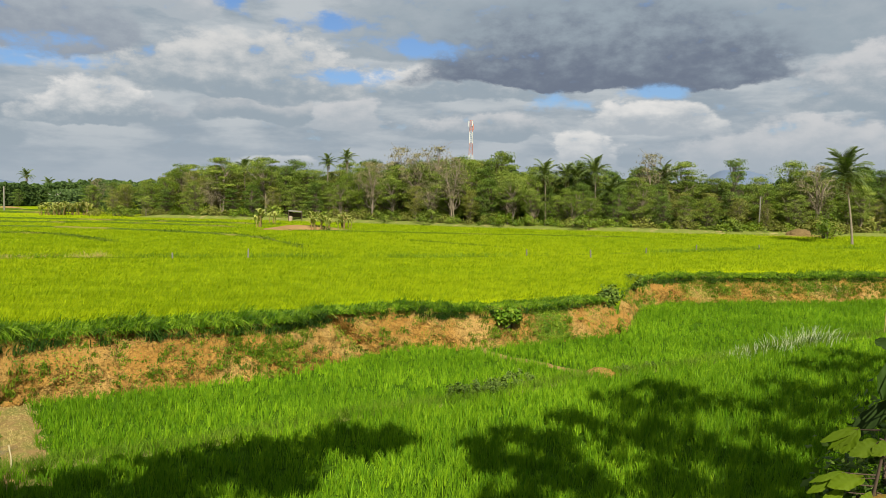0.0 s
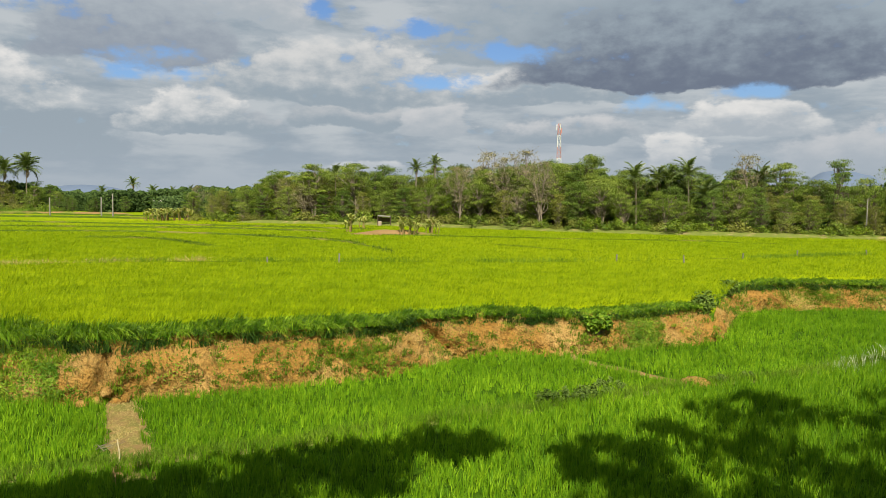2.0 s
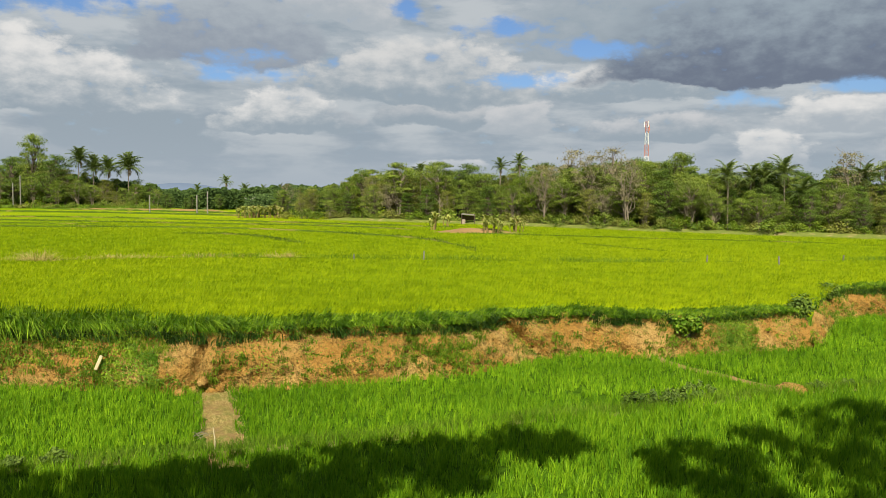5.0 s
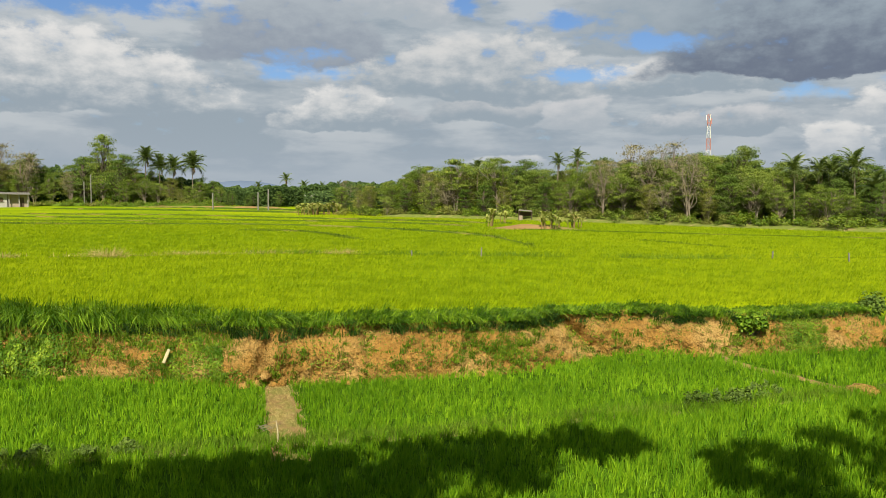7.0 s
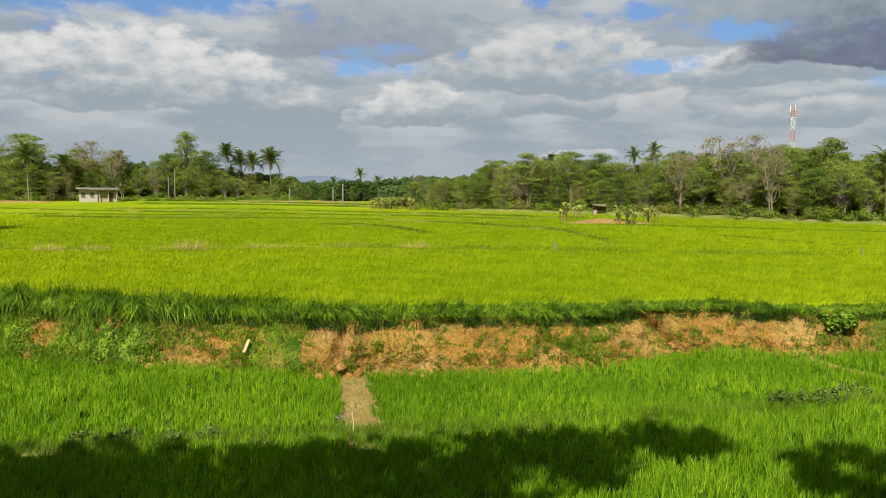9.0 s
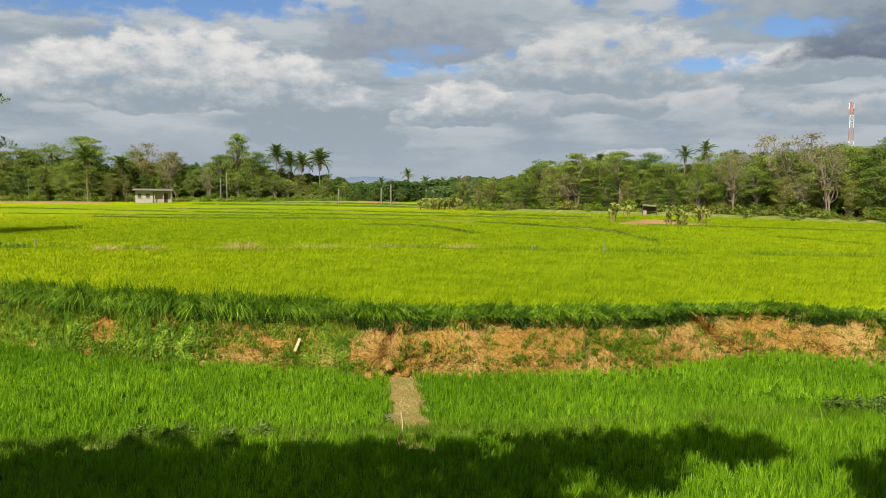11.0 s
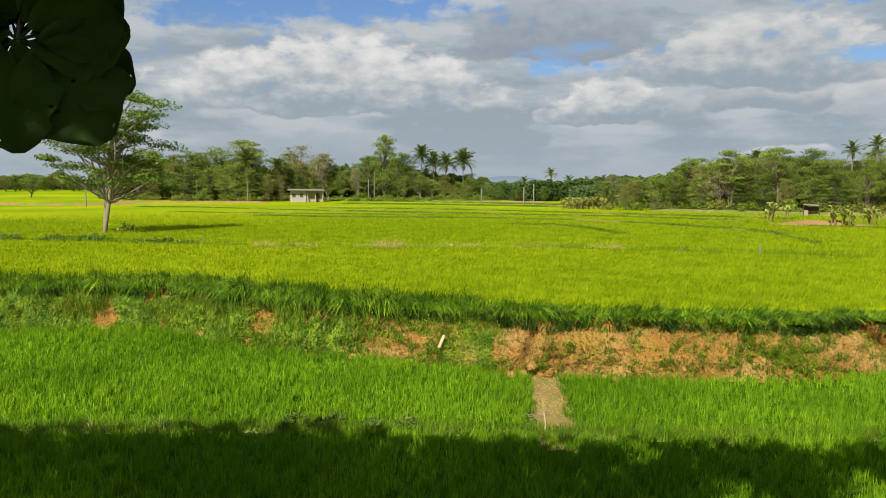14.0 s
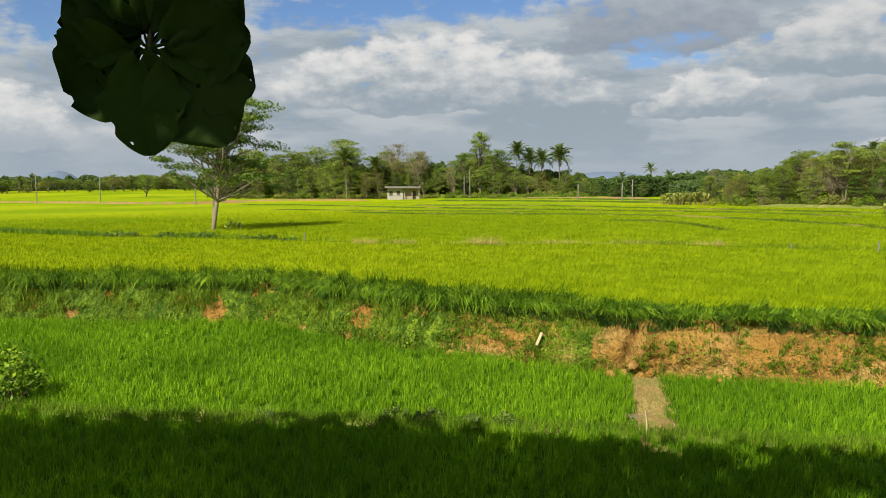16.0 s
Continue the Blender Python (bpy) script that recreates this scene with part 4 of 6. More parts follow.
palm(-27.57, 57.3, 5.75, 2.2, (-0.55, 0.2), "leaning coconut palm with a slim pale trunk in the field", 22, 11, 7)
for i, (a_, r_, z_, reach) in enumerate(((37.8, 165, 10.6, 3.1), (36.9, 164, 8.9, 3.0), (36.0, 163, 8.8, 3.1), (34.7, 162, 9.3, 3.3), (50.19, 160, 9.6, 3.2), (47.9, 171, 8.6, 2.8), (44.6, 174, 9.2, 2.8), (53.6, 196, 9.8, 3.0))):
    palm(a_, r_, z_, reach, (g.uniform(-0.6, 0.6), g.uniform(-0.4, 0.4)), "tall coconut palm beside the far wood", 26, 20 + i)
for i, (a_, extra, z_, reach) in enumerate(((8.64, 4, 7.35, 1.3), (7.13, 5, 7.8, 1.35), (-7.3, 3.5, 6.1, 1.8), (-8.6, 5, 6.0, 1.7), (-9.6, 5.5, 6.0, 1.6), (-10.9, 5, 6.4, 1.9), (-12.2, 2.5, 4.6, 1.9), (-15.6, 5, 5.9, 1.8), (-29.5, 1.0, 3.2, 1.8), (14.4, 4, 6.9, 1.5))):
    palm(a_, float(np.interp(a_, EDGE_AZ, EDGE_R)) + extra, z_, reach, (g.uniform(-0.4, 0.4), g.uniform(-0.3, 0.3)), "coconut palm rising out of the wood", 16, 40 + i)
for i, (a_, r_, z_) in enumerate(((28.4, 205, 7.2), (27.1, 225, 5.4), (25.8, 222, 4.9), (30.3, 240, 5.2), (24.6, 224, 5.4), (23.8, 222, 5.0))):
    palm(a_, r_, z_, 2.4, (0.3, 0.2), "distant coconut palm over the far trees", 14, 60 + i)


# ---- banana plants ----
M["banana_stem"] = material("banana_stem", mottled((0.12, 0.085, 0.03), (0.26, 0.19, 0.08), 5.0), 0.8, 0.1)
def banana_leaf(length, g_):
    u = np.linspace(0, 1, 8)
    wid = 0.085 * length * np.sin(np.pi * np.clip(u * 0.93 + 0.05, 0, 1)) ** 0.7
    rib = np.stack([length * u * 0.62, 0 * u, length * (0.95 * u - 0.72 * u ** 2.6)], -1)
    V_ = []
    for s, dz in ((-1, -0.35), (0, 0), (1, -0.35)):
        V_.append(rib + np.stack([0 * u, s * wid * (1 + 0.22 * g_.normal(size=8)), dz * wid], -1))
    return np.concatenate(V_), grid_faces(3, 8)


g = np.random.default_rng(9)
leaf_data = []
for _ in range(3):
    ob = link_mesh("leaf", *banana_leaf(1.0, g), M["banana"], None, True)
    leaf_data.append(ob.data)
    bpy.data.objects.remove(ob)


def banana(az_, r_, H, seed, label="banana plant with tattered yellow-green leaves"):
    q = np.random.default_rng(seed)
    x_, y_, z_ = stand(az_, r_)
    plant = empty("banana_plant", pose(x_, y_, z_))
    for i in range(4):
        bx_, by_ = q.normal(0, 0.17 * H, 2)
        hs = H * (0.55 if i == 0 else q.uniform(0.22, 0.5))
        v_, f_ = tube([(bx_, by_, -0.05), (bx_ * 1.1, by_, hs * 0.5), (bx_ * 1.25, by_ * 1.2, hs)], [0.034 * H, 0.028 * H, 0.016 * H], 8)
        link_mesh("stem", v_, f_, M["banana_stem"], plant, True)
        for j in range(10 if i == 0 else 7):
            ob_ = new("leaf", leaf_data[j % 3])
            ob_.parent = plant
            s_ = H * q.uniform(0.48, 0.72)
            ob_.matrix_basis = pose(bx_ * 1.25, by_ * 1.2, hs * 0.97, 0, 0, 137 * j + q.uniform(0, 40)) @ pose(0, 0, 0, q.uniform(-20, 20), q.uniform(-42, 0), 0) @ Matrix.Diagonal((s_, s_, s_, 1))
    return tagged(plant, label, "banana plant", "banana plants")


for i, (a_, r_, h_) in enumerate(((13.57, 64.4, 1.75), (12.55, 71.3, 1.3), (9.55, 59.2, 1.5), (9.0, 59.6, 1.7), (8.6, 60.2, 1.3), (7.63, 62.6, 1.45), (7.2, 63.0, 1.3))):
    banana(a_, r_, h_, 80 + i)
for i in range(12):
    banana(24.7 + 0.24 * i, 97.8 + g.uniform(-0.6, 0.8), g.uniform(1.3, 1.9), 100 + i, "banana plant in a row before the far trees")
for i, a_ in enumerate((-28.6, -30.0, -28.0)):
    banana(a_, float(np.interp(a_, EDGE_AZ, EDGE_R)) - 0.5, 1.7, 130 + i, "banana plant at the wood's edge")


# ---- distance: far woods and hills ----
# one dark leaf tone; in the undergrowth it holds the wood's inner shade
M["leaf_far"] = material("shade_toned_leaf", leafy((0.020, 0.045, 0.010), (0.085, 0.135, 0.035), 0.25, None, 0.3), 0.6, 0.06, None, 0.1)


def far_wood(name, a0, a1, r_, tops, n_, leaf, size, label):
    """A distant belt of trees as one mass of leaf clumps with an uneven top."""
    q = np.random.default_rng(int(a0 * 10) + 900)
    a_ = q.uniform(a0, a1, n_)
    mid = np.interp(a_, *r_) if isinstance(r_, tuple) else r_ + 0 * a_
    rr = mid + q.uniform(-4, 8, n_) * mid / 150
    top_el = np.interp(a_, *tops) * (0.50 + 1.05 * fbm(a_ * 1.3, 0 * a_ + 2.5, int(a0) + 300, 5)) + 0.25 * (value_noise(a_ * 3.1, 0 * a_, 77) - 0.5)
    x_, y_ = -np.sin(np.radians(a_)) * rr, np.cos(np.radians(a_)) * rr
    z0 = field_height(x_, y_)
    z1 = np.maximum(4.2 + rr * np.tan(np.radians(top_el)), z0 + 1.5)
    u = q.random(n_) ** 0.8
    pos_ = np.stack([x_, y_, z0 + (z1 - z0) * u], -1)
    nrm = np.stack([-x_ / rr * 0.5, -y_ / rr * 0.5, 0.5 + 0 * x_], -1) + q.normal(0, 0.5, (n_, 3))
    nrm /= np.linalg.norm(nrm, axis=1)[:, None]
    v_, f_ = leaves(pos_, nrm, size * q.uniform(0.6, 1.4, n_), 0.7, q)
    return tagged(link_mesh(name, v_, f_, leaf), label, "wood", kind="stuff")


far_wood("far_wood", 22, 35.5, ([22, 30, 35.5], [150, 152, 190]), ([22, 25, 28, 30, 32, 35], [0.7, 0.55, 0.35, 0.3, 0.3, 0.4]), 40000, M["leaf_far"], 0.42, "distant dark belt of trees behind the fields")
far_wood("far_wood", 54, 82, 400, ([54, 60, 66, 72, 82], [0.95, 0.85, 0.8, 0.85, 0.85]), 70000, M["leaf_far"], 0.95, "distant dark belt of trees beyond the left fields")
far_wood("inner_wood", -37, 23, (EDGE_AZ, [e + 11 for e in EDGE_R]), (TOPS_AZ, [0.62 * e for e in TOPS_EL]), 60000, M["leaf_far"], 0.34, "undergrowth deep in the wood, coloured dark for its shade")
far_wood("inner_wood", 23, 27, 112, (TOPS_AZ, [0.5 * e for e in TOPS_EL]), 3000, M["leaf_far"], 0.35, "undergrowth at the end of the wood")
far_wood("inner_wood", 32.4, 60, (LEFT_AZ, [e + 15 for e in LEFT_R]), (LEFT_TOP_AZ, [0.6 * e for e in LEFT_TOP_EL]), 36000, M["leaf_far"], 0.6, "undergrowth in the far wood, coloured dark for its shade")

g = np.random.default_rng(64)
for i in range(62):
    a_ = 56.5 + 0.4 * i + g.uniform(-0.3, 0.3)
    h_ = g.uniform(0.6, 1.15)
    put_copy(KINDS[(0, 3, 2, 7, 4)[g.integers(5)]][0], a_, g.uniform(330, 385), (h_ * g.uniform(1.5, 2.4), h_ * 1.8, h_), g.uniform(0, 360))
for i in range(18):
    a_ = 22.5 + 0.62 * i + g.uniform(-0.25, 0.25)
    h_ = g.uniform(0.32, 0.55)
    put_copy(KINDS[3][0], a_, g.uniform(146, 156), (h_ * g.uniform(1.1, 1.6), h_ * 1.3, h_), g.uniform(0, 360))
for i, (a_, r_, z_) in enumerate(((70.9, 340, 10.5), (71.6, 345, 9.5), (69.9, 350, 9.8), (67.3, 345, 9.0))):
    palm(a_, r_, z_ - 1.5, 2.4, (0.4, 0.2), "distant coconut palm beyond the fields", 14, 90 + i)

# the blue of distant haze is mixed into the hills' base colour
M["hill"] = material("haze_blue_hill", mottled((0.10, 0.135, 0.20), (0.125, 0.165, 0.235), 0.004), 1.0, 0.0)


def hill(a_mid, el_top, half, r_, seed, label, power=1.7):
    a_ = np.linspace(a_mid - half, a_mid + half, 60)
    t = np.linspace(-1, 1, 60)
    h_ = r_ * math.tan(math.radians(el_top)) * np.clip(1 - np.abs(t) ** power, 0, 1) * (0.9 + 0.2 * fbm(t * 2.3 + 5, 0 * t, seed, 3))
    x_, y_ = -np.sin(np.radians(a_)) * r_, np.cos(np.radians(a_)) * r_
    rows_ = [np.stack([x_ * s, y_ * s, z_], -1) for s, z_ in ((0.93, 0 * h_ - 5), (0.965, 0.55 * h_), (1.0, 4.2 + h_), (1.06, 0.4 * h_), (1.12, 0 * h_ - 5))]
    tagged(link_mesh("hill", np.array(rows_).reshape(-1, 3), grid_faces(5, 60)[:, ::-1], M["hill"], None, True), label, "hill", kind="structure")


hill(-20.4, 1.8, 2.7, 3200, 3, "haze-blue distant flat-topped hill over the wood", 4.0)
hill(31.3, 0.75, 4.0, 3400, 8, "haze-blue distant hill behind the far trees")
hill(69.3, 1.3, 2.0, 3000, 12, "haze-blue distant rounded hill on the skyline")
hill(34.5, 0.45, 5.0, 3600, 17, "long low haze-blue hill on the skyline")


# ---- upper fields: terrace bunds, strips of weeds and bare earth ----
def on_field(line, step=0.35):
    """Points along a line given by bearing and range, and the field's height there."""
    L = np.array([at(*p) for p in line])
    d = np.concatenate([[0], np.cumsum(np.hypot(*np.diff(L, axis=0).T))])
    s = np.arange(0, d[-1], step)
    x_, y_ = np.interp(s, d, L[:, 0]), np.interp(s, d, L[:, 1])
    k_ = 2 * min(15, max(1, len(s) // 6)) + 1
    if len(s) > k_:
        h_ = k_ // 2
        x_[h_:-h_], y_[h_:-h_] = np.convolve(x_, np.ones(k_) / k_, "valid"), np.convolve(y_, np.ones(k_) / k_, "valid")
    z_ = field_height(x_, y_) + 0.24 * smooth(10, 45, np.hypot(x_, y_) - foot_range(bearing(x_, y_)))
    return s, x_, y_, z_


def field_strip(name, line, half, rise, mat, seed, label, category):
    s, x_, y_, z_ = on_field(line)
    ux, uy = np.gradient(x_), np.gradient(y_)
    l_ = np.hypot(ux, uy)
    rise = rise * smooth(0, 4, s) * smooth(0, 4, s[-1] - s)
    V_ = []
    for c in np.linspace(-1, 1, 7):
        w = half * (0.8 + 0.6 * (fbm(s * 0.3, 0 * s + c, seed) - 0.3))
        V_.append(np.stack([x_ - uy / l_ * c * w, y_ + ux / l_ * c * w, z_ + (rise + 0.02) * (1 - abs(c) ** 2) * (0.8 + 0.4 * fbm(s * 0.9, 0 * s, seed + 5))], -1))
    return tagged(link_mesh(name, np.array(V_).reshape(-1, 3), grid_faces(7, len(s)), mat, None, True), label, category, kind="structure")


M["bund_turf"] = material("bund_turf", mottled((0.025, 0.05, 0.004), (0.09, 0.14, 0.012), 2.5, (0.16, 0.15, 0.035), 0.25, 0.52, 0.66), 0.9, 0.05, rough_bump(9.0, 0.9, 0.1))
M["sand"] = material("bare_earth", mottled((0.154, 0.089, 0.035), (0.293, 0.193, 0.085), 0.8, (0.139, 0.154, 0.031), 0.3, 0.48, 0.62), 0.95, 0.05, rough_bump(5.0, 0.6, 0.1))
TERRACES = (
    ((58, 132), (52.8, 120), (48.3, 104), (43.2, 94), (36.8, 85), (31.4, 79), (21.9, 73), (13.8, 64)), ((50.6, 85), (44.8, 76), (39.6, 73), (31, 70), (23.8, 63.5), (13.9, 52), (10.8, 43), (10.4, 40.4)),
    ((46, 110), (36, 99), (29.8, 88), (20, 77), (12, 70)), ((29.8, 60.3), (25.9, 54.7), (22.6, 45.1)), ((32.6, 60.5), (26.6, 56.4), (22.7, 46.6)),
    ((13, 60.5), (4, 57.5), (-10.3, 56.5), (-15.8, 57.4), (-20.4, 53.8)), ((4, 50), (0.1, 47.2), (-5.3, 43.3)), ((56, 102), (49, 90), (43.2, 84), (35, 78)),
    ((40, 152), (34, 135), (29, 122), (24, 108)), ((44, 138), (36, 121), (30, 110), (25, 100)),
)
for i, line in enumerate(TERRACES):
    field_strip("terrace_bund", line, 0.20 if i < 3 or i > 7 else 0.13, 0.14 if i < 3 else 0.10 if i < 8 else 0.25, M["bund_turf"], 400 + 9 * i, "dark green grassy terrace bund across the rice", "bund")
STRIP = ((74, 66), (66.4, 51.2), (59.7, 46), (54, 41.5), (46, 37.8), (40, 36.3), (34, 36.4), (24.3, 35.6), (14, 34.2), (4, 36.0), (-6, 38.6), (-14.5, 42.6), (-22, 48.9), (-28, 53))
field_strip("field_bund", STRIP, 0.30, 0.13, M["bund_turf"], 480, "weedy earth bund dividing the upper rice", "bund")
field_strip("earth_strip", ((60, 166), (56.9, 165), (52, 158), (48.4, 148)), 1.3, 0.35, M["sand"], 490, "strip of bare reddish earth before the far wood", "earth")
field_strip("earth_strip", ((13.6, 62.6), (11, 60.4), (8, 60.5), (6.8, 62.4)), 1.1, 0.40, M["sand"], 495, "patch of bare brown earth under banana plants", "earth")
field_strip("wood_margin", [(a_, float(np.interp(a_, EDGE_AZ, EDGE_R)) - 1.8) for a_ in (-34, -27, -20, -12, -5, 2, 9, 16, 22)], 1.5, 0.30, M["bund_soil"], 497, "rough grassy margin along the wood", "margin")
field_strip("wood_margin", [(a_, float(np.interp(a_, LEFT_AZ, LEFT_R)) - 4.0) for a_ in (33, 37, 41, 45)], 3.0, 0.5, M["bund_grass"], 498, "pale overgrown margin of tall weeds", "margin")
field_strip("earth_strip", ((-20.5, 66), (-23, 65.2), (-26, 66.4), (-28.5, 68)), 0.8, 0.12, M["sand"], 499, "patch of bare straw-coloured earth by the wood", "earth")
field_strip("earth_strip", ((38, 147), (34.5, 142), (31, 137), (28, 132)), 0.9, 0.3, M["sand"], 493, "pale earth strip before the far trees", "earth")
field_strip("far_bund", ((80, 250), (72.9, 218), (68, 185), (62.6, 150), (57, 152)), 0.7, 0.4, M["sand"], 496, "pale earth bund edging the far field", "bund")


def strip_blades(line, n_, spread, h0, h1, mat, name, label, wid=0.02):
    s, x_, y_, z_ = on_field(line, 0.2)
    i = rng.integers(0, len(s), n_)
    clump_ = fbm(s[i] * 0.35, 0 * s[i], 510)
    i = i[rng.random(n_) < smooth(0.30, 0.62, clump_)]
    m_ = len(i)
    b_ = np.stack([x_[i] + rng.normal(0, spread, m_), y_[i] + rng.normal(0, spread, m_), z_[i] + 0.04], -1)
    v_, f_ = blades(b_, rng.uniform(h0, h1, m_), wid * rng.uniform(0.6, 1.3, m_), rng.uniform(0.05, 0.22, m_), rng, 3)
    tagged(link_mesh(name, v_, f_, mat), label, "grass", kind="stuff")


M["terrace_grass"] = material("terrace_grass", leafy((0.03, 0.075, 0.004), (0.16, 0.22, 0.02), 0.4, None, 0.3), 0.6, 0.08, None, 0.2)
for i, line in enumerate(TERRACES):
    strip_blades(line, 3600 if i < 3 else 1500, 0.16, 0.06, 0.30 if i < 3 else 0.2, M["terrace_grass"], "terrace_grass", "dark rough grass along a terrace bund", 0.045)
strip_blades(STRIP, 16000, 0.22, 0.15, 0.42, M["bund_grass"], "strip_grass", "rough green grass along the field bund")
strip_blades(STRIP[:5], 14000, 0.30, 0.2, 0.5, M["long_grass"], "strip_grass", "darker clumps of weeds along the field bund")
strip_blades(STRIP[4:8], 450, 0.30, 0.15, 0.4, M["dry_grass"], "strip_straw", "straw-coloured dry grass along the field bund")
strip_blades([(a_, float(np.interp(a_, LEFT_AZ, LEFT_R)) - 5.0) for a_ in (33, 37, 41, 44)], 5000, 1.8, 0.25, 1.0, M["bund_grass"], "margin_weeds", "tall pale weeds before the far wood", 0.09)


def tuft(az_, r_, h_, spread, n_, mat, name, label, category, lean_=0.6, base_z=None, group=""):
    """One tuft of arching blades rising from a small root disc."""
    q = np.random.default_rng(int(abs(az_) * 100 + r_ * 10))
    x_, y_, z_ = stand(az_, r_)
    z_ = z_ if base_z is None else base_z
    p = np.stack([q.normal(0, spread, n_), q.normal(0, spread * 0.6, n_), 0 * np.arange(n_) - 0.03], -1)
    ld_ = p[:, :2] + q.normal(0, 0.3 * spread, (n_, 2)) + np.array([0.25 * spread, 0])
    ld_ /= np.hypot(*ld_.T)[:, None] + 1e-9
    thin = 0.45 if mat is M["pale_grass"] else 0.6
    v_, f_ = blades(p, h_ * q.uniform(0.55, 1.15, n_), thin * (0.012 + 0.012 * q.random(n_)) * (0.6 + r_ / 40), (h_ * lean_ * q.random(n_), ld_), q, 4, 1.2)
    ob_ = link_mesh(name, v_, f_, mat)
    ob_.matrix_basis = pose(x_, y_, z_)
    return tagged(ob_, label, category, group, kind="stuff")


for a_, r_, h_, s_ in ((49.1, 38, 0.62, 0.5), (46.35, 37.7, 0.5, 0.35), (40.2, 36.1, 0.8, 0.45), (35.4, 36.3, 0.45, 0.55), (33.6, 36.4, 0.42, 0.6), (29.1, 36.1, 0.4, 0.5), (24.3, 35.5, 0.55, 0.4), (48.2, 38, 0.3, 0.5), (37.4, 36.3, 0.3, 0.6), (31.3, 36.2, 0.3, 0.6)):
    tuft(a_, r_, h_ * 0.85, s_ * 0.85, 300, M["dry_grass"], "dry_grass_tuft", "straw-coloured tuft of dry grass in the rice", "grass tuft", 1.5, None, "dry grass tufts")
for a_, r_, h_, s_ in ((-20.8, 21.3, 0.30, 0.25), (-22.0, 22.0, 0.38, 0.25), (-23.4, 22.8, 0.5, 0.25), (-24.5, 23.7, 0.62, 0.25), (-25.4, 24.3, 0.75, 0.28), (-25.9, 24.6, 0.7, 0.28)):
    tuft(a_, r_, h_ * 0.8, s_ * 1.1, 60, M["pale_grass"], "silver_grass", "silvery flowering grass on the paddy bund", "grass tuft", 0.7, 0.06, "silvery grass tufts")
    tuft(a_ + 0.1, r_ + 0.1, h_ * 0.5, s_, 160, M["long_grass"], "grass_tuft", "green tuft under the silvery grass", "grass tuft", 0.7, 0.06, "green grass tufts")
tuft(56.8, 14.0, 0.3, 0.10, 14, M["pale_grass"], "grass_tuft", "pale grass stalks on the paddy bund", "grass tuft", 0.5, 0.08, "pale grass stalks")
tuft(61.0, 14.3, 0.28, 0.14, 18, M["dry_grass"], "grass_tuft", "dry pale grass stalks on the bund", "grass tuft", 0.6, 0.08, "pale grass stalks")
tuft(-18.6, 45.0, 0.55, 0.3, 60, M["bund_grass"], "grass_tuft", "pale green tuft standing in the rice", "grass tuft", 0.6, None, "pale grass stalks")

# ---- bushes and weed clumps ----
g = np.random.default_rng(33)


def bush(x_, y_, z_, H, clumps, per, leaf, size, label, name="bush", wide=0.55):
    ob_ = crown_only(H, g, clumps, per, leaf, size, wide)
    ob_.name = name
    ob_.matrix_basis = pose(x_, y_, z_)
    return tagged(ob_, label, "bush")


def on_bank(az_, v_):
    k_ = int(np.argmin(np.abs(B_AZ - az_)))
    return bank_point(np.array([k_]), np.array([v_]))[0]


p = on_bank(-5.35, 0.72)
bush(p[0], p[1] - 0.22, p[2] - 0.16, 0.62, 22, 70, M["weed"], 0.10, "round dark green bush growing out of the clay bank")
for a_, h_ in ((-13.5, 0.8), (-14.6, 0.75)):
    p = on_bank(a_, 0.8)
    bush(p[0], p[1] - 0.2, p[2] - 0.1, h_, 18, 55, M["leaf_dark"], 0.11, "dark green bush at the corner of the bank", "bush", 0.4)
bush(-16.75, 5.0, 0.05, 1.15, 22, 60, M["weed"], 0.11, "pale leafy bush on the paddy bund")
for x_, y_, h_ in ((0.45, 15.75, 0.30), (0.95, 15.95, 0.34), (1.4, 16.4, 0.28), (1.75, 17.0, 0.3), (-10.0, 9.15, 0.22), (-9.5, 9.5, 0.22), (-8.8, 9.8, 0.2), (-8.3, 10.15, 0.22), (4.3, 18.2, 0.18), (5.0, 18.6, 0.18)):
    bush(x_, y_, 0.06, h_, 16, 46, M["leaf_dark"], 0.065, "low dark weed clump on the paddy bund", "weed_clump", 1.0)
for i in range(13):
    a_ = 54.6 + 1.05 * i + g.uniform(-0.3, 0.3)
    if i in (4, 9):
        continue
    r_ = float(np.interp(a_, [54, 59.7, 66.4, 74], [41.5, 46, 51.2, 66]))
    x_, y_, z_ = stand(a_, r_)
    bush(x_, y_, z_, g.uniform(0.40, 0.62), 15, 46, M["leaf_dark"], 0.11, "low spreading weed clump along the field bund", "weed_clump", 1.3)
x_, y_, z_ = stand(58.4, 55)
bush(x_, y_, z_, 0.9, 10, 30, M["leaf_bright"], 0.2, "small leafy sucker beside the lone tree")
x_, y_, z_ = stand(-26.0, 63)
bush(x_, y_, z_, 2.5, 22, 26, M["leaf_bright"], 0.20, "light yellow-green bush before the wood", "bush", 0.3)

x_, y_ = at(-31.2, 11.0)
bush(x_, y_, 0.0, 2.0, 26, 60, M["leaf_dark"], 0.13, "dark leafy shrub at the edge of the paddy", "bush", 0.35)

# ---- the lone tree in the left field ----
g = np.random.default_rng(52)
x_, y_, z_ = stand(59.7, 55.8)
lone = broadleaf(9.6, g, 0.34, 0.38, 70, 300, M["leaf_dark"], 0.105, M["pale_bark"], 0.021, tiers=True, taper=0.20, stems=2)
lone.matrix_basis = pose(x_, y_, z_, 0, 0, 59.7) @ pose(0, 0, 0, 0, 6, 0) @ pose(0, 0, 0, 0, 0, 40)
tagged(lone, "lone open-crowned tree with a forked pale trunk", "tree")
x_, y_, z_ = stand(63.98, 250)
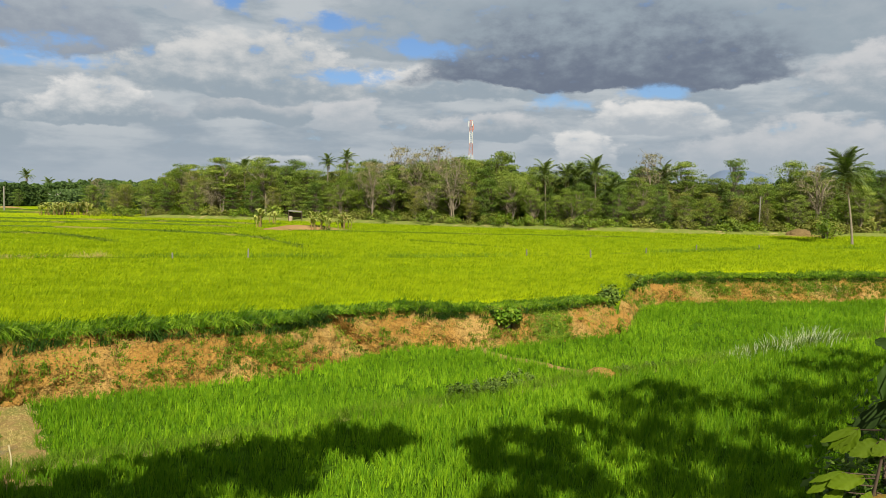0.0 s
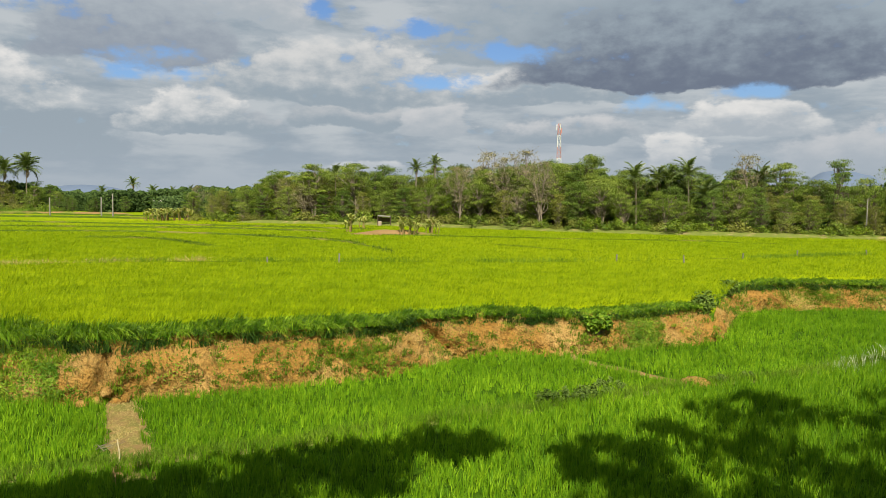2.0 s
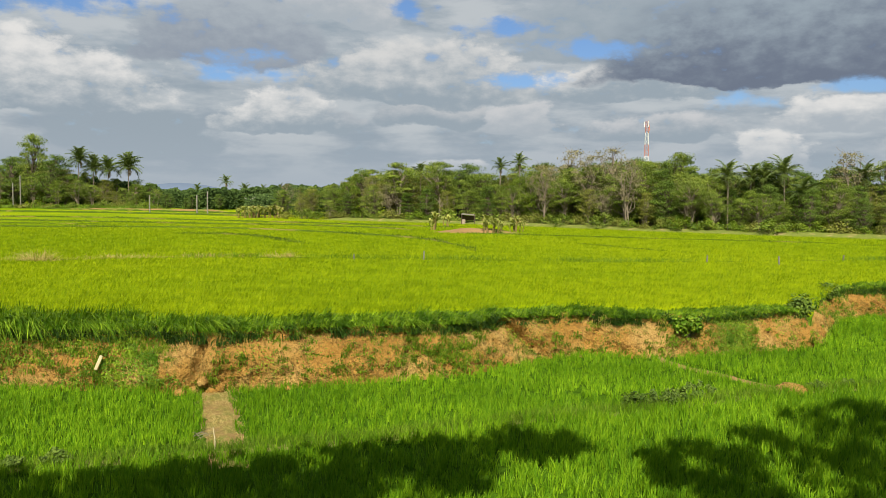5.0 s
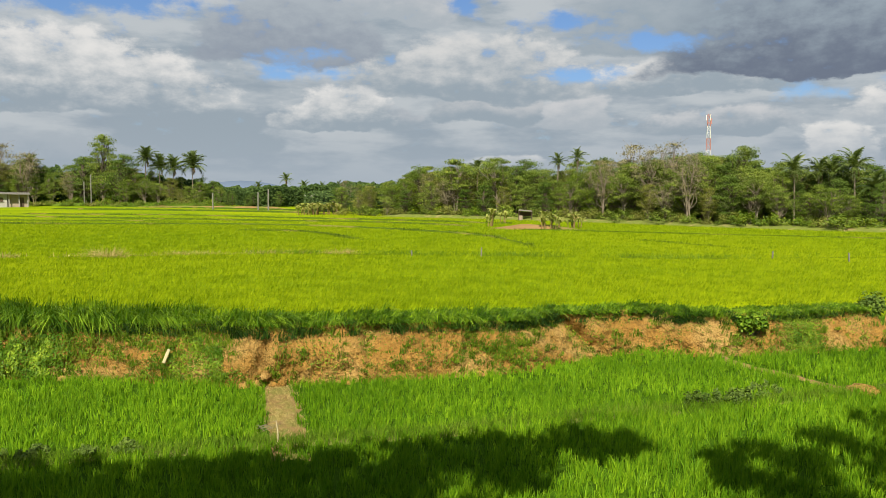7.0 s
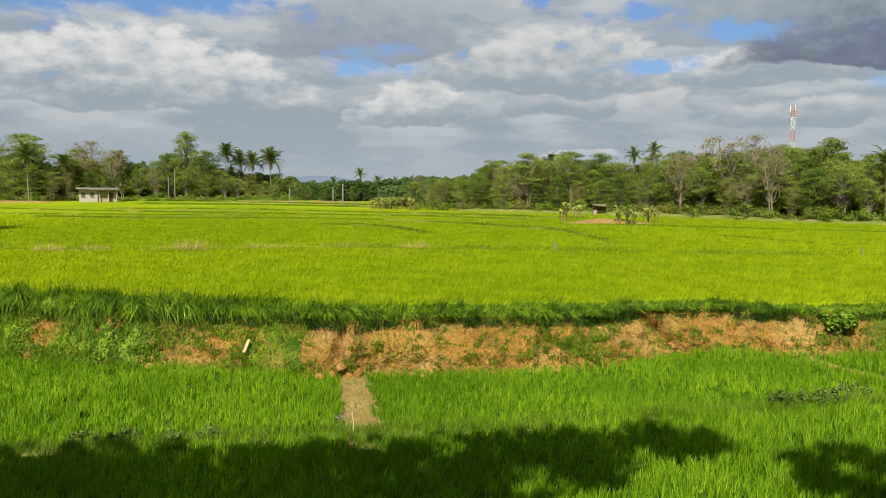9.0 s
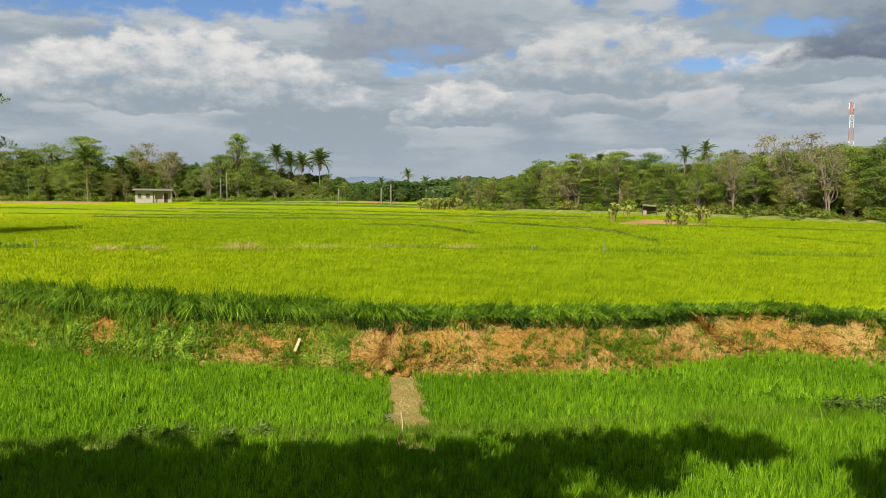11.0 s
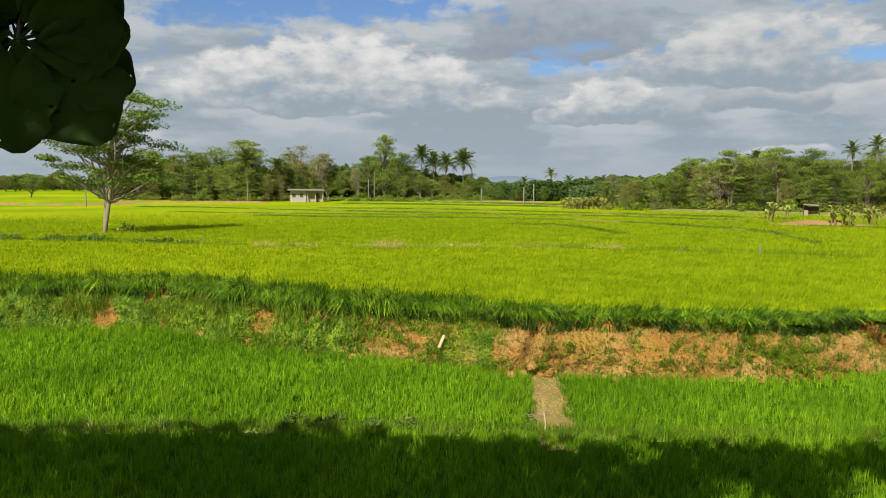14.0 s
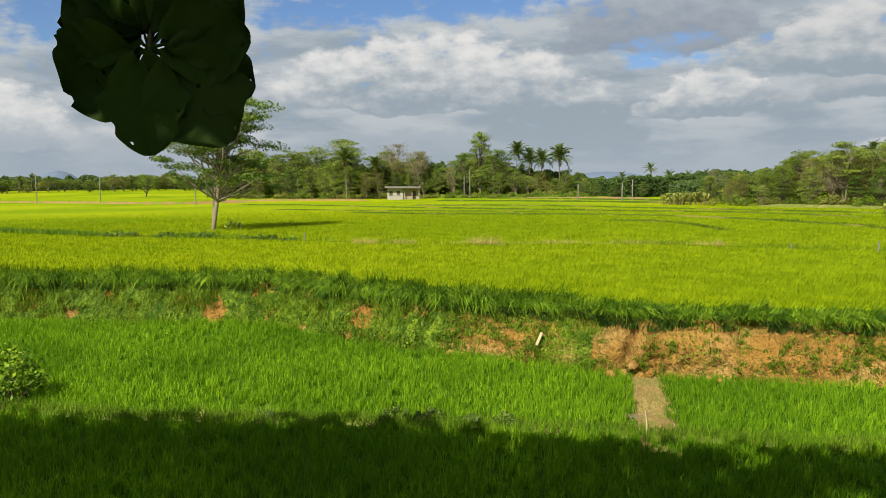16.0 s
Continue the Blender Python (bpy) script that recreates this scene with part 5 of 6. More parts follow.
far_tree = broadleaf(7.0, g, 0.25, 0.42, 24, 60, M["leaf_bright"], 0.3, M["bark"])
far_tree.matrix_basis = pose(x_, y_, z_ - 0.3)
tagged(far_tree, "rounded light green tree in the far field", "tree")

# ---- posts, poles and the mast ----
M["concrete"] = material("weathered_concrete", mottled((0.115, 0.112, 0.096), (0.223, 0.212, 0.185), 6.0, (0.169, 0.162, 0.139), 2.0, 0.55, 0.7), 0.9, 0.1, rough_bump(30.0, 0.4, 0.01))
M["white_paint"] = material("chalky_white_wall", mottled((0.254, 0.243, 0.216), (0.385, 0.373, 0.347), 1.5, (0.347, 0.323, 0.277), 0.9, 0.52, 0.72), 0.9, 0.1)
M["roof_sheet"] = material("grey_roof_sheet", mottled((0.115, 0.108, 0.096), (0.216, 0.204, 0.185), 0.9, (0.193, 0.123, 0.069), 0.7, 0.55, 0.72), 0.7, 0.2)
M["dark_wood"] = material("dark_timber", mottled((0.046, 0.035, 0.023), (0.108, 0.077, 0.054), 5.0), 0.8, 0.15)
M["tan_wall"] = material("tan_plaster", mottled((0.231, 0.185, 0.139), (0.354, 0.293, 0.223), 1.2), 0.9, 0.1)
M["mast_red"] = material("red_mast_paint", mottled((0.354, 0.131, 0.1), (0.431, 0.185, 0.146), 2.0), 0.6, 0.2)
M["mast_white"] = material("white_mast_paint", mottled((0.539, 0.539, 0.539), (0.631, 0.631, 0.631), 2.0), 0.6, 0.2)


def box(bm, size, m, bevel=0.0):
    made = bmesh.ops.create_cube(bm, size=1.0, matrix=m @ Matrix.Diagonal((*size, 1)))
    if bevel:
        edges = list({e for v_ in made["verts"] for e in v_.link_edges})
        bmesh.ops.bevel(bm, geom=edges, offset=bevel, segments=1, affect="EDGES")


def field_post(az_, r_, h_, lean_, wide=0.065):
    x_, y_, z_ = stand(az_, r_)
    bm = bmesh.new()
    box(bm, (wide, wide, h_ + 0.3), Matrix.Translation((0, 0, (h_ - 0.3) / 2 + 0.1)), 0.012)
    for v_ in bm.verts:
        if v_.co.z > h_ * 0.6:
            v_.co.x *= 0.85
            v_.co.y *= 0.85
    ob_ = part("post", bm, M["concrete"])
    ob_.matrix_basis = pose(x_, y_, z_, lean_, lean_ * 0.6, 15)
    return tagged(ob_, "short weathered concrete post standing in the rice", "post", "field posts")


for i, (a_, r_, h_) in enumerate(((14.1, 34, 0.46), (-10.7, 38.3, 0.44), (-6.05, 38.4, 0.38), (-14.5, 42.5, 0.34), (19.2, 34.3, 0.28), (-17.9, 45.5, 0.4), (-22, 48.7, 0.32), (53.45, 40.9, 0.5))):
    field_post(a_, r_, h_, (3, -4, 2, 5, -3, 2, -5, 2)[i])


def power_pole(az_, r_, h_, label="slim grey concrete power pole", wide=1.0):
    x_, y_, z_ = stand(az_, r_)
    v_, f_ = tube([(0, 0, -0.3), (0, 0, h_ * 0.5), (0.02, 0, h_), (0.02, 0, h_ + 0.02)], [0.115 * wide, 0.095 * wide, 0.075 * wide, 0.01], 10)
    pole = link_mesh("power_pole", v_, f_, M["concrete"], None, True)
    pole.matrix_basis = pose(x_, y_, z_)
    return tagged(pole, label, "power pole", "power poles")


for a_, r_, h_ in ((70.64, 200, 6.6), (66.85, 190, 5.6), (60.75, 139, 4.4), (66.15, 380, 9.5), (53.67, 190, 4.9), (41.18, 160, 5.9), (41.6, 163, 4.6), (33.36, 128, 2.6), (29.55, 115.5, 3.2), (30.26, 120, 2.7)):
    power_pole(a_, r_, h_)
power_pole(-21.9, 68.6, 3.0, "thin pale pole at the wood's edge", 0.5)

mast_x, mast_y = at(-1.74, 380)
mast = empty("radio_mast", pose(mast_x, mast_y, 1.0))
MAST_H, MAST_W = 38.6, 0.85
for sx, sy in ((-1, -1), (1, -1), (1, 1), (-1, 1)):
    for seg in range(7):
        z0, z1 = MAST_H * seg / 7, MAST_H * (seg + 1) / 7
        w0, w1 = MAST_W * (1.7 - 1.0 * seg / 7), MAST_W * (1.7 - 1.0 * (seg + 1) / 7)
        v_, f_ = tube([(sx * w0, sy * w0, z0), (sx * w1, sy * w1, z1)], [0.12, 0.12], 5)
        link_mesh("leg", v_, f_, M["mast_red"] if seg % 2 == 0 else M["mast_white"], mast)
for seg in range(14):
    z0, z1 = MAST_H * seg / 14, MAST_H * (seg + 1) / 14
    w0, w1 = MAST_W * (1.7 - 1.0 * seg / 14), MAST_W * (1.7 - 1.0 * (seg + 1) / 14)
    c0 = [(-w0, -w0, z0), (w0, -w0, z0), (w0, w0, z0), (-w0, w0, z0)]
    c1 = [(-w1, -w1, z1), (w1, -w1, z1), (w1, w1, z1), (-w1, w1, z1)]
    bars = []
    for i in range(4):
        j = (i + 1) % 4
        bars += [tube([c0[i], c1[j]], [0.05, 0.05], 4), tube([c0[j], c1[i]], [0.05, 0.05], 4), tube([c1[i], c1[j]], [0.05, 0.05], 4)]
    v_, f_ = join(bars)
    link_mesh("brace", v_, f_, M["mast_red"] if (seg // 2) % 2 == 0 else M["mast_white"], mast)
for i in range(6):
    a_ = i * math.pi / 3
    bm = bmesh.new()
    box(bm, (0.35, 0.25, 2.6), pose(1.15 * math.cos(a_), 1.15 * math.sin(a_), MAST_H - (1.6 if i % 2 else 3.2), 0, 0, math.degrees(a_)), 0.05)
    part("antenna", bm, M["mast_white"] if i % 2 else M["mast_red"], mast)
tagged(mast, "red and white steel lattice mast with antennas", "radio mast")

# ---- house and field hut ----
hx, hy, hz = stand(46.1, 156)
house = empty("house", pose(hx, hy, hz, 0, 0, 46.1) @ Matrix.Scale(0.9, 4))
bm = bmesh.new()
box(bm, (3.4, 4.0, 2.5), Matrix.Translation((-1.7, 0, 1.25)), 0.02)
part("wall", bm, M["white_paint"], house)
bm = bmesh.new()
box(bm, (3.6, 3.4, 2.4), Matrix.Translation((1.8, 0.3, 1.2)), 0.02)
part("side_wall", bm, M["tan_wall"], house, "tan plastered wall set back under the roof")
bm = bmesh.new()
box(bm, (7.9, 5.2, 0.16), pose(0, -0.3, 2.68, 2.5, 1.0, 0), 0.02)
for i in range(28):
    box(bm, (0.09, 5.1, 0.05), pose(-3.8 + 0.28 * i, -0.3, 2.785, 2.5, 1.0, 0))
part("roof", bm, M["roof_sheet"], house, "grey sheet roof with a low pitch")
for px_ in (0.3, 2.0, 3.5):
    bm = bmesh.new()
    box(bm, (0.16, 0.16, 2.5), Matrix.Translation((px_, -2.0, 1.25)), 0.02)
    part("porch_post", bm, M["white_paint"], house)
for px_, w_, h_, z_ in ((-2.6, 0.7, 0.8, 1.5), (-1.0, 0.7, 0.8, 1.5)):
    bm = bmesh.new()
    box(bm, (w_, 0.08, h_), Matrix.Translation((px_, -2.0, z_)), 0.01)
    window = part("window", bm, M["dark_wood"], house)
    bm = bmesh.new()
    box(bm, (w_ + 0.2, 0.16, 0.08), Matrix.Translation((px_, -2.04, z_ - h_ / 2 - 0.05)), 0.01)
    part("sill", bm, M["white_paint"], window)
bm = bmesh.new()
box(bm, (0.9, 0.08, 1.9), Matrix.Translation((2.4, -1.42, 0.95)), 0.01)
part("door", bm, M["dark_wood"], house)
bm = bmesh.new()
box(bm, (1.6, 3.0, 0.1), pose(-4.2, 0, 1.9, 0, -8, 0), 0.01)
box(bm, (0.1, 0.1, 1.9), Matrix.Translation((-4.9, -1.3, 0.95)))
part("lean_to", bm, M["dark_wood"], house, "dark lean-to of timber")
tagged(house, "small white house with a flat grey sheet roof", "house")

ux_, uy_, uz_ = stand(10.9, 79.4)
hut = empty("field_hut", pose(ux_, uy_, uz_, 0, 0, 10.9))
bm = bmesh.new()
box(bm, (1.35, 1.2, 0.06), pose(0, 0, 1.0, 3, 4, 0), 0.01)
part("roof", bm, M["roof_sheet"], hut)
for px_, py_ in ((-0.65, -0.5), (0.65, -0.5), (-0.65, 0.5), (0.65, 0.5)):
    bm = bmesh.new()
    box(bm, (0.09, 0.09, 1.05), Matrix.Translation((px_, py_, 0.5)), 0.01)
    part("post", bm, M["dark_wood"], hut)
bm = bmesh.new()
box(bm, (1.25, 0.06, 0.42), Matrix.Translation((0, 0.4, 0.62)), 0.01)
part("back_wall", bm, M["dark_wood"], hut)
bm = bmesh.new()
box(bm, (0.35, 0.3, 0.5), Matrix.Translation((-0.45, -0.2, 0.25)), 0.03)
part("sack", bm, M["tan_wall"], hut, "pale sack leaning inside the hut")
tagged(hut, "low open field hut with a pale sheet roof", "hut")
ux_, uy_, uz_ = stand(26.6, 118)
shed = empty("shed", pose(ux_, uy_, uz_, 0, 0, 27))
bm = bmesh.new()
box(bm, (1.3, 1.2, 2.1), Matrix.Translation((0, 0, 1.05)), 0.02)
part("wall", bm, M["dark_wood"], shed)
bm = bmesh.new()
box(bm, (1.7, 1.6, 0.4), Matrix.Translation((0, 0, 2.25)), 0.04)
part("roof", bm, M["white_paint"], shed, "pale sheet roof catching the light")
tagged(shed, "small raised shed with a pale roof", "shed")

x_, y_, z_ = stand(-24.4, 66.3)
bm = bmesh.new()
bmesh.ops.create_icosphere(bm, subdivisions=4, radius=1.0)
for v_ in bm.verts:
    q = noise.fractal(v_.co * 2.2, 1.0, 2.0, 4)
    v_.co = Vector((v_.co.x * 1.0, v_.co.y * 0.8, max(v_.co.z, -0.05) * 0.6)) * (1 + 0.14 * q)
M["hay"] = material("brown_hay", mottled((0.085, 0.058, 0.023), (0.193, 0.139, 0.062), 7.0), 0.95, 0.05, rough_bump(16.0, 0.9, 0.06))
ob = part("haystack", bm, M["hay"], None, "", True)
ob.matrix_basis = pose(x_, y_, z_)
tagged(ob, "low rounded heap of brown hay beside the wood", "haystack")

# ---- small things on the lower field and the bank ----
p = on_bank(36.75, 0.42)
bm = bmesh.new()
box(bm, (0.065, 0.03, 0.32), Matrix.Identity(4), 0.008)
M["pale_wood"] = material("bleached_wood", mottled((0.354, 0.293, 0.154), (0.508, 0.447, 0.277), 8.0), 0.8, 0.15, rough_bump(40.0, 0.3, 0.005))
ob = part("board", bm, M["pale_wood"])
ob.matrix_basis = pose(p[0] + 0.07, p[1] - 0.14, p[2] + 0.12, -18, 24, 36)
tagged(ob, "bleached split board leaning on the bank", "board")
v_, f_ = tube([(0, 0, -0.06), (0.01, 0, 0.15), (-0.03, 0.01, 0.36)], [0.014, 0.012, 0.008], 6)
ob = link_mesh("stick", v_, f_, M["pale_wood"], None, True)
ob.matrix_basis = pose(-6.27, 11.3, 0.05)
tagged(ob, "thin bleached stick standing in the drain", "stick")
q = np.random.default_rng(88)
for i in range(7):
    v_, f_ = tube([(-0.2, 0, 0), (0.0, 0.03, q.uniform(0.04, 0.12)), (0.24, 0, q.uniform(0.0, 0.2))], [0.006, 0.005, 0.002], 5)
    ob = link_mesh("twig", v_, f_, M["palm_bark"], None, True)
    ob.matrix_basis = pose(-6.75 + q.normal(0, 0.10), 11.75 + q.normal(0, 0.08), 0.07, 0, 0, q.uniform(-40, 60))
    tagged(ob, "dry bleached twig dropped across the drain", "twig", "brushwood in the drain")
v_, f_ = tube([(0, 0, 0), (0.15, 0, 0.3), (0.32, 0, 0.55)], [0.02, 0.018, 0.012], 6)
ob = link_mesh("stick", v_, f_, M["pale_wood"], None, True)
ob.matrix_basis = pose(16.1, 31.5, 0.1, 0, 0, 200)
tagged(ob, "thin bleached stick leaning on the bank", "stick")
bm = bmesh.new()
bmesh.ops.create_icosphere(bm, subdivisions=3, radius=1.0)
for v_ in bm.verts:
    v_.co = Vector((v_.co.x * 0.34, v_.co.y * 0.24, max(v_.co.z, -0.1) * 0.17)) * (1 + 0.25 * noise.fractal(v_.co * 2.5, 1.0, 2.0, 4))
ob = part("clay_mound", bm, M["clay"], None, "", True)
ob.matrix_basis = pose(3.72, 17.75, 0.06)
tagged(ob, "small mound of orange clay on the path", "mound")
bm = bmesh.new()
bmesh.ops.create_icosphere(bm, subdivisions=3, radius=1.0)
for v_ in bm.verts:
    v_.co = Vector((v_.co.x * 0.16, v_.co.y * 0.13, v_.co.z * 0.15)) * (1 + 0.5 * noise.fractal(v_.co * 2.6, 1.0, 2.0, 5))
p = on_bank(7.6, 0.12)
ob = part("clay_clod", bm, M["clay"], None, "", True)
ob.matrix_basis = pose(p[0], p[1] - 0.08, p[2] + 0.02)
tagged(ob, "fallen clod of clay at the bank's foot", "clod", "fallen clods")
for i, (a_, v_, s_) in enumerate(((29.2, 0.05, 0.8), (30.6, 0.06, 0.85), (28.6, 0.10, 0.8), (31.4, 0.04, 0.9), (29.9, 0.22, 1.0), (24.0, 0.04, 0.7), (18.5, 0.05, 0.6), (6.2, 0.08, 1.1), (5.2, 0.18, 0.9), (2.4, 0.05, 0.6), (39.0, 0.04, 0.8), (43.2, 0.05, 0.7), (-1.2, 0.05, 0.7), (-11.5, 0.06, 0.8))):
    p = on_bank(a_, v_)
    copy_thing(ob, pose(p[0] * 0.995, p[1] * 0.995, p[2] + 0.02, 0, 0, 70 * i) @ Matrix.Diagonal((s_, s_ * 0.8, s_ * 0.75, 1)))
v_, f_ = tube([(0, 0, -0.1), (0.03, 0, 0.8), (0.10, 0.02, 1.85)], [0.012, 0.01, 0.005], 6)
ob = link_mesh("reed", v_, f_, M["dry_grass"], None, True)
ob.matrix_basis = pose(13.4, 23.5, 0.1)
tagged(ob, "single tall dry reed by the paddy bund", "reed")

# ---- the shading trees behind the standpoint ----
# broad leaves taken near black: shade under the crowns is put into the colour
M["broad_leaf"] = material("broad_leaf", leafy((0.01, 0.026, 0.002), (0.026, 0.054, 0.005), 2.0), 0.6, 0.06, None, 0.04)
M["young_leaf"] = material("young_leaf", leafy((0.05, 0.11, 0.004), (0.20, 0.28, 0.010), 3.0, (12.0, (0.20, 0.13, 0.03))), 0.6, 0.05, None, 0.4)
SHIFT = Vector((SUN.x / SUN.z, SUN.y / SUN.z))


def roadside_tree(foot, shades, height, seed, label, dense=1.0):
    """A tree whose leaf clumps stand sunward of the patches that they shade: x, y, half width."""
    q = np.random.default_rng(seed)
    tree = empty("roadside_tree")
    fz = float(ground_height(foot[0], foot[1]))
    crotch = np.array([foot[0], foot[1], fz + 0.45 * height])
    wood_ = [tube(bend((foot[0], foot[1], fz - 0.2), crotch, 0.12, q, 8), np.linspace(0.24, 0.16, 8), 10)]
    LV, LF, o = [], [], 0
    for sx, sy, sr in shades:
        h_ = height + q.uniform(-0.6, 0.6)
        c = np.array([sx + SHIFT.x * h_, sy + SHIFT.y * h_, h_])
        wood_.append(tube(bend(crotch, c, 0.35, q, 7), np.linspace(0.10, 0.02, 7), 6))
        m_ = int((70 * sr * sr + 36) * dense)
        d = q.normal(size=(m_, 3))
        d /= np.linalg.norm(d, axis=1)[:, None]
        p_ = c + d * (sr * q.random(m_) ** 0.45)[:, None] * np.array([1.0, 1.0, 0.7])
        nrm = np.array([0.1, -0.35, 0.8]) + q.normal(0, 0.4, (m_, 3))
        nrm /= np.linalg.norm(nrm, axis=1)[:, None]
        v_, f_ = leaves(p_, nrm, q.uniform(0.28, 0.5, m_), 0.62, q)
        LV.append(v_)
        LF.append(f_ + o)
        o += len(v_)
    v_, f_ = join(wood_)
    link_mesh("trunk", v_, f_, M["pale_bark"], tree, True)
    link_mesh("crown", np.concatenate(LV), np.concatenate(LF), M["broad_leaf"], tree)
    return tagged(tree, label, "tree", "roadside trees")


roadside_tree((-13.5, -6.5), ((-17.0, 2.2, 1.5), (-15.0, 3.5, 1.4), (-13.6, 4.6, 1.4), (-12.2, 5.5, 1.4), (-11.0, 6.5, 1.4), (-9.9, 7.4, 1.4), (-8.9, 8.2, 1.35), (-13.9, 1.8, 1.5), (-12.5, 2.9, 1.5), (-11.1, 3.9, 1.5), (-9.8, 4.9, 1.5), (-8.8, 5.8, 1.5), (-7.8, 6.6, 1.5)), 9.0, 71,
              "broad-leaved roadside tree shading the verge", 1.7)
roadside_tree((-4.5, -4.0), ((-7.6, 8.8, 1.2), (-6.5, 9.4, 1.2), (-5.4, 9.9, 1.2), (-4.3, 10.6, 1.15), (-3.4, 11.3, 1.0), (-2.6, 12.1, 0.85), (-1.75, 13.0, 0.65), (-1.2, 12.6, 0.55), (-0.8, 12.9, 0.5), (-2.2, 11.1, 0.6), (-6.9, 7.2, 1.4), (-5.6, 7.9, 1.4), (-4.4, 8.6, 1.3), (-3.4, 9.6, 0.95), (-5.8, 6.0, 1.4), (-4.4, 6.8, 1.4), (-3.0, 5.0, 1.3)), 9.2, 72,
              "tall roadside tree with broad leaves and spreading limbs", 1.3)
roadside_tree((7.5, -3.5), ((1.7, 12.3, 0.5), (1.8, 10.8, 0.7), (3.7, 15.5, 0.8), (4.7, 16.4, 0.8), (5.2, 15.6, 0.9), (3.2, 13.2, 0.85), (4.0, 12.9, 0.9), (3.1, 11.3, 0.9), (3.8, 10.9, 0.9), (4.7, 12.1, 0.9), (7.6, 16.6, 0.95), (9.2, 18.9, 0.8),
                            (10.7, 20.3, 0.8), (10.4, 18.4, 1.0), (6.1, 13.4, 0.9), (5.5, 10.9, 1.0), (4.5, 10.4, 0.8), (5.2, 11.6, 0.8), (7.9, 14.9, 1.2), (6.4, 15.2, 0.8), (2.4, 14.2, 0.5), (9.2, 16.6, 1.0), (7.0, 12.4, 1.1), (8.6, 13.2, 1.2), (1.0, 10.4, 0.5), (1.3, 13.2, 0.45), (0.9, 11.7, 0.5), (1.9, 11.6, 0.55), (0.7, 12.6, 0.35), (2.0, 13.1, 0.4), (4.0, 14.4, 0.8), (12.0, 19.6, 1.1), (12.8, 21.4, 0.9)), 9.6, 73,
              "roadside tree with an open crown that dapples the paddy", 0.75)


# ---- big leaves close to the eye ----
def big_leaf(base, tip, width, facing, mat, parent, seed, sag=0.10, name="leaf", bites=0):
    """A broad leaf with a midrib fold, wavy margins and a drawn-out tip."""
    q = np.random.default_rng(seed)
    base, tip = np.array(base, float), np.array(tip, float)
    axis = tip - base
    ln = np.linalg.norm(axis)
    axis /= ln
    f_ = np.array(facing, float)
    f_ -= axis * (f_ @ axis)
    f_ /= np.linalg.norm(f_)
    sd = np.cross(axis, f_)
    U, W = np.linspace(0, 1, 34), np.linspace(-1, 1, 23)
    V_ = []
    ph = q.uniform(0, 6, 4)
    for u in U:
        w = width / 2 * ((1 - (max(0.42 - u, 0) / 0.425) ** 2.4) ** 0.6 if u < 0.42 else (1 - ((u - 0.42) / 0.58) ** 2.0) ** 0.85)
        w = max(w * (1 + 0.07 * math.sin(15 * u + ph[0]) + 0.04 * math.sin(34 * u + ph[1])), 0.002)
        for c in W:
            lift = 0.10 * width * (abs(c) ** 1.3) + 0.05 * width * math.sin(9 * u + 4 * c + ph[2]) * abs(c) + 0.014 * width * math.cos(42 * u * (1 - 0.25 * abs(c))) * abs(c)
            lobe = -0.10 * ln * abs(c) ** 2 * max(0.0, 1 - 4 * u)
            V_.append(base + axis * (ln * u + lobe) + sd * w * c * (1 + 0.05 * math.sin(13 * u + ph[3] * c)) + f_ * (lift - sag * ln * u * u))
    F_ = grid_faces(34, 23)
    whole = np.ones(len(F_), bool)
    whole[q.integers(60, len(F_) - 60, bites)] = False
    return link_mesh(name, np.array(V_), F_[whole], mat, parent, True)


node = np.array((-2.748, 1.220, 4.685))
spray = empty("leafy_branch", pose(*node))
across, upward, inward = np.array((0.68, 0.733, 0.0)), np.array((0.02, 0.03, 1.0)), np.array((-0.733, 0.68, 0.0))


def off(x_, z_, depth=0.0):
    return 0.93 * (across * x_ + upward * z_) + inward * depth


facing_eye = np.array((0.8, -0.55, -0.12))
# each leaf: where its blade begins, its tip, width, how far back; metres from the node
for i, (b_, t_, w_, dep) in enumerate((((-0.03, -0.05), (0.00, -0.415), 0.25, 0.00), ((0.09, -0.05), (0.29, -0.37), 0.33, 0.05), ((-0.06, -0.03), (-0.32, -0.18), 0.36, 0.05), ((-0.05, 0.03), (-0.375, 0.09), 0.32, 0.10),
                                       ((0.08, -0.02), (0.385, -0.16), 0.28, 0.08), ((0.07, 0.02), (0.38, 0.05), 0.28, 0.03), ((-0.03, 0.06), (-0.31, 0.25), 0.38, 0.08), ((0.05, 0.06), (0.33, 0.24), 0.36, 0.06),
                                       ((0.00, 0.08), (0.02, 0.46), 0.44, 0.14), ((0.05, -0.07), (0.15, -0.36), 0.27, 0.10), ((-0.04, -0.04), (-0.12, -0.24), 0.24, 0.12), ((-0.02, 0.07), (-0.16, 0.40), 0.36, 0.12), ((0.02, 0.07), (0.20, 0.40), 0.36, 0.12))):
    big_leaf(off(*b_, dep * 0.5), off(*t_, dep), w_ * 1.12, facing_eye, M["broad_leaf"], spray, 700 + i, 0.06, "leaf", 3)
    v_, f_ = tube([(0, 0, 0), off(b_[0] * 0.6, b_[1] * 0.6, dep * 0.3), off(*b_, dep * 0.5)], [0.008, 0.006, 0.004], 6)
    link_mesh("petiole", v_, f_, M["broad_leaf"], spray, True)
limb_end = Vector((-4.5, -4.0, 6.4)) - Vector(node)
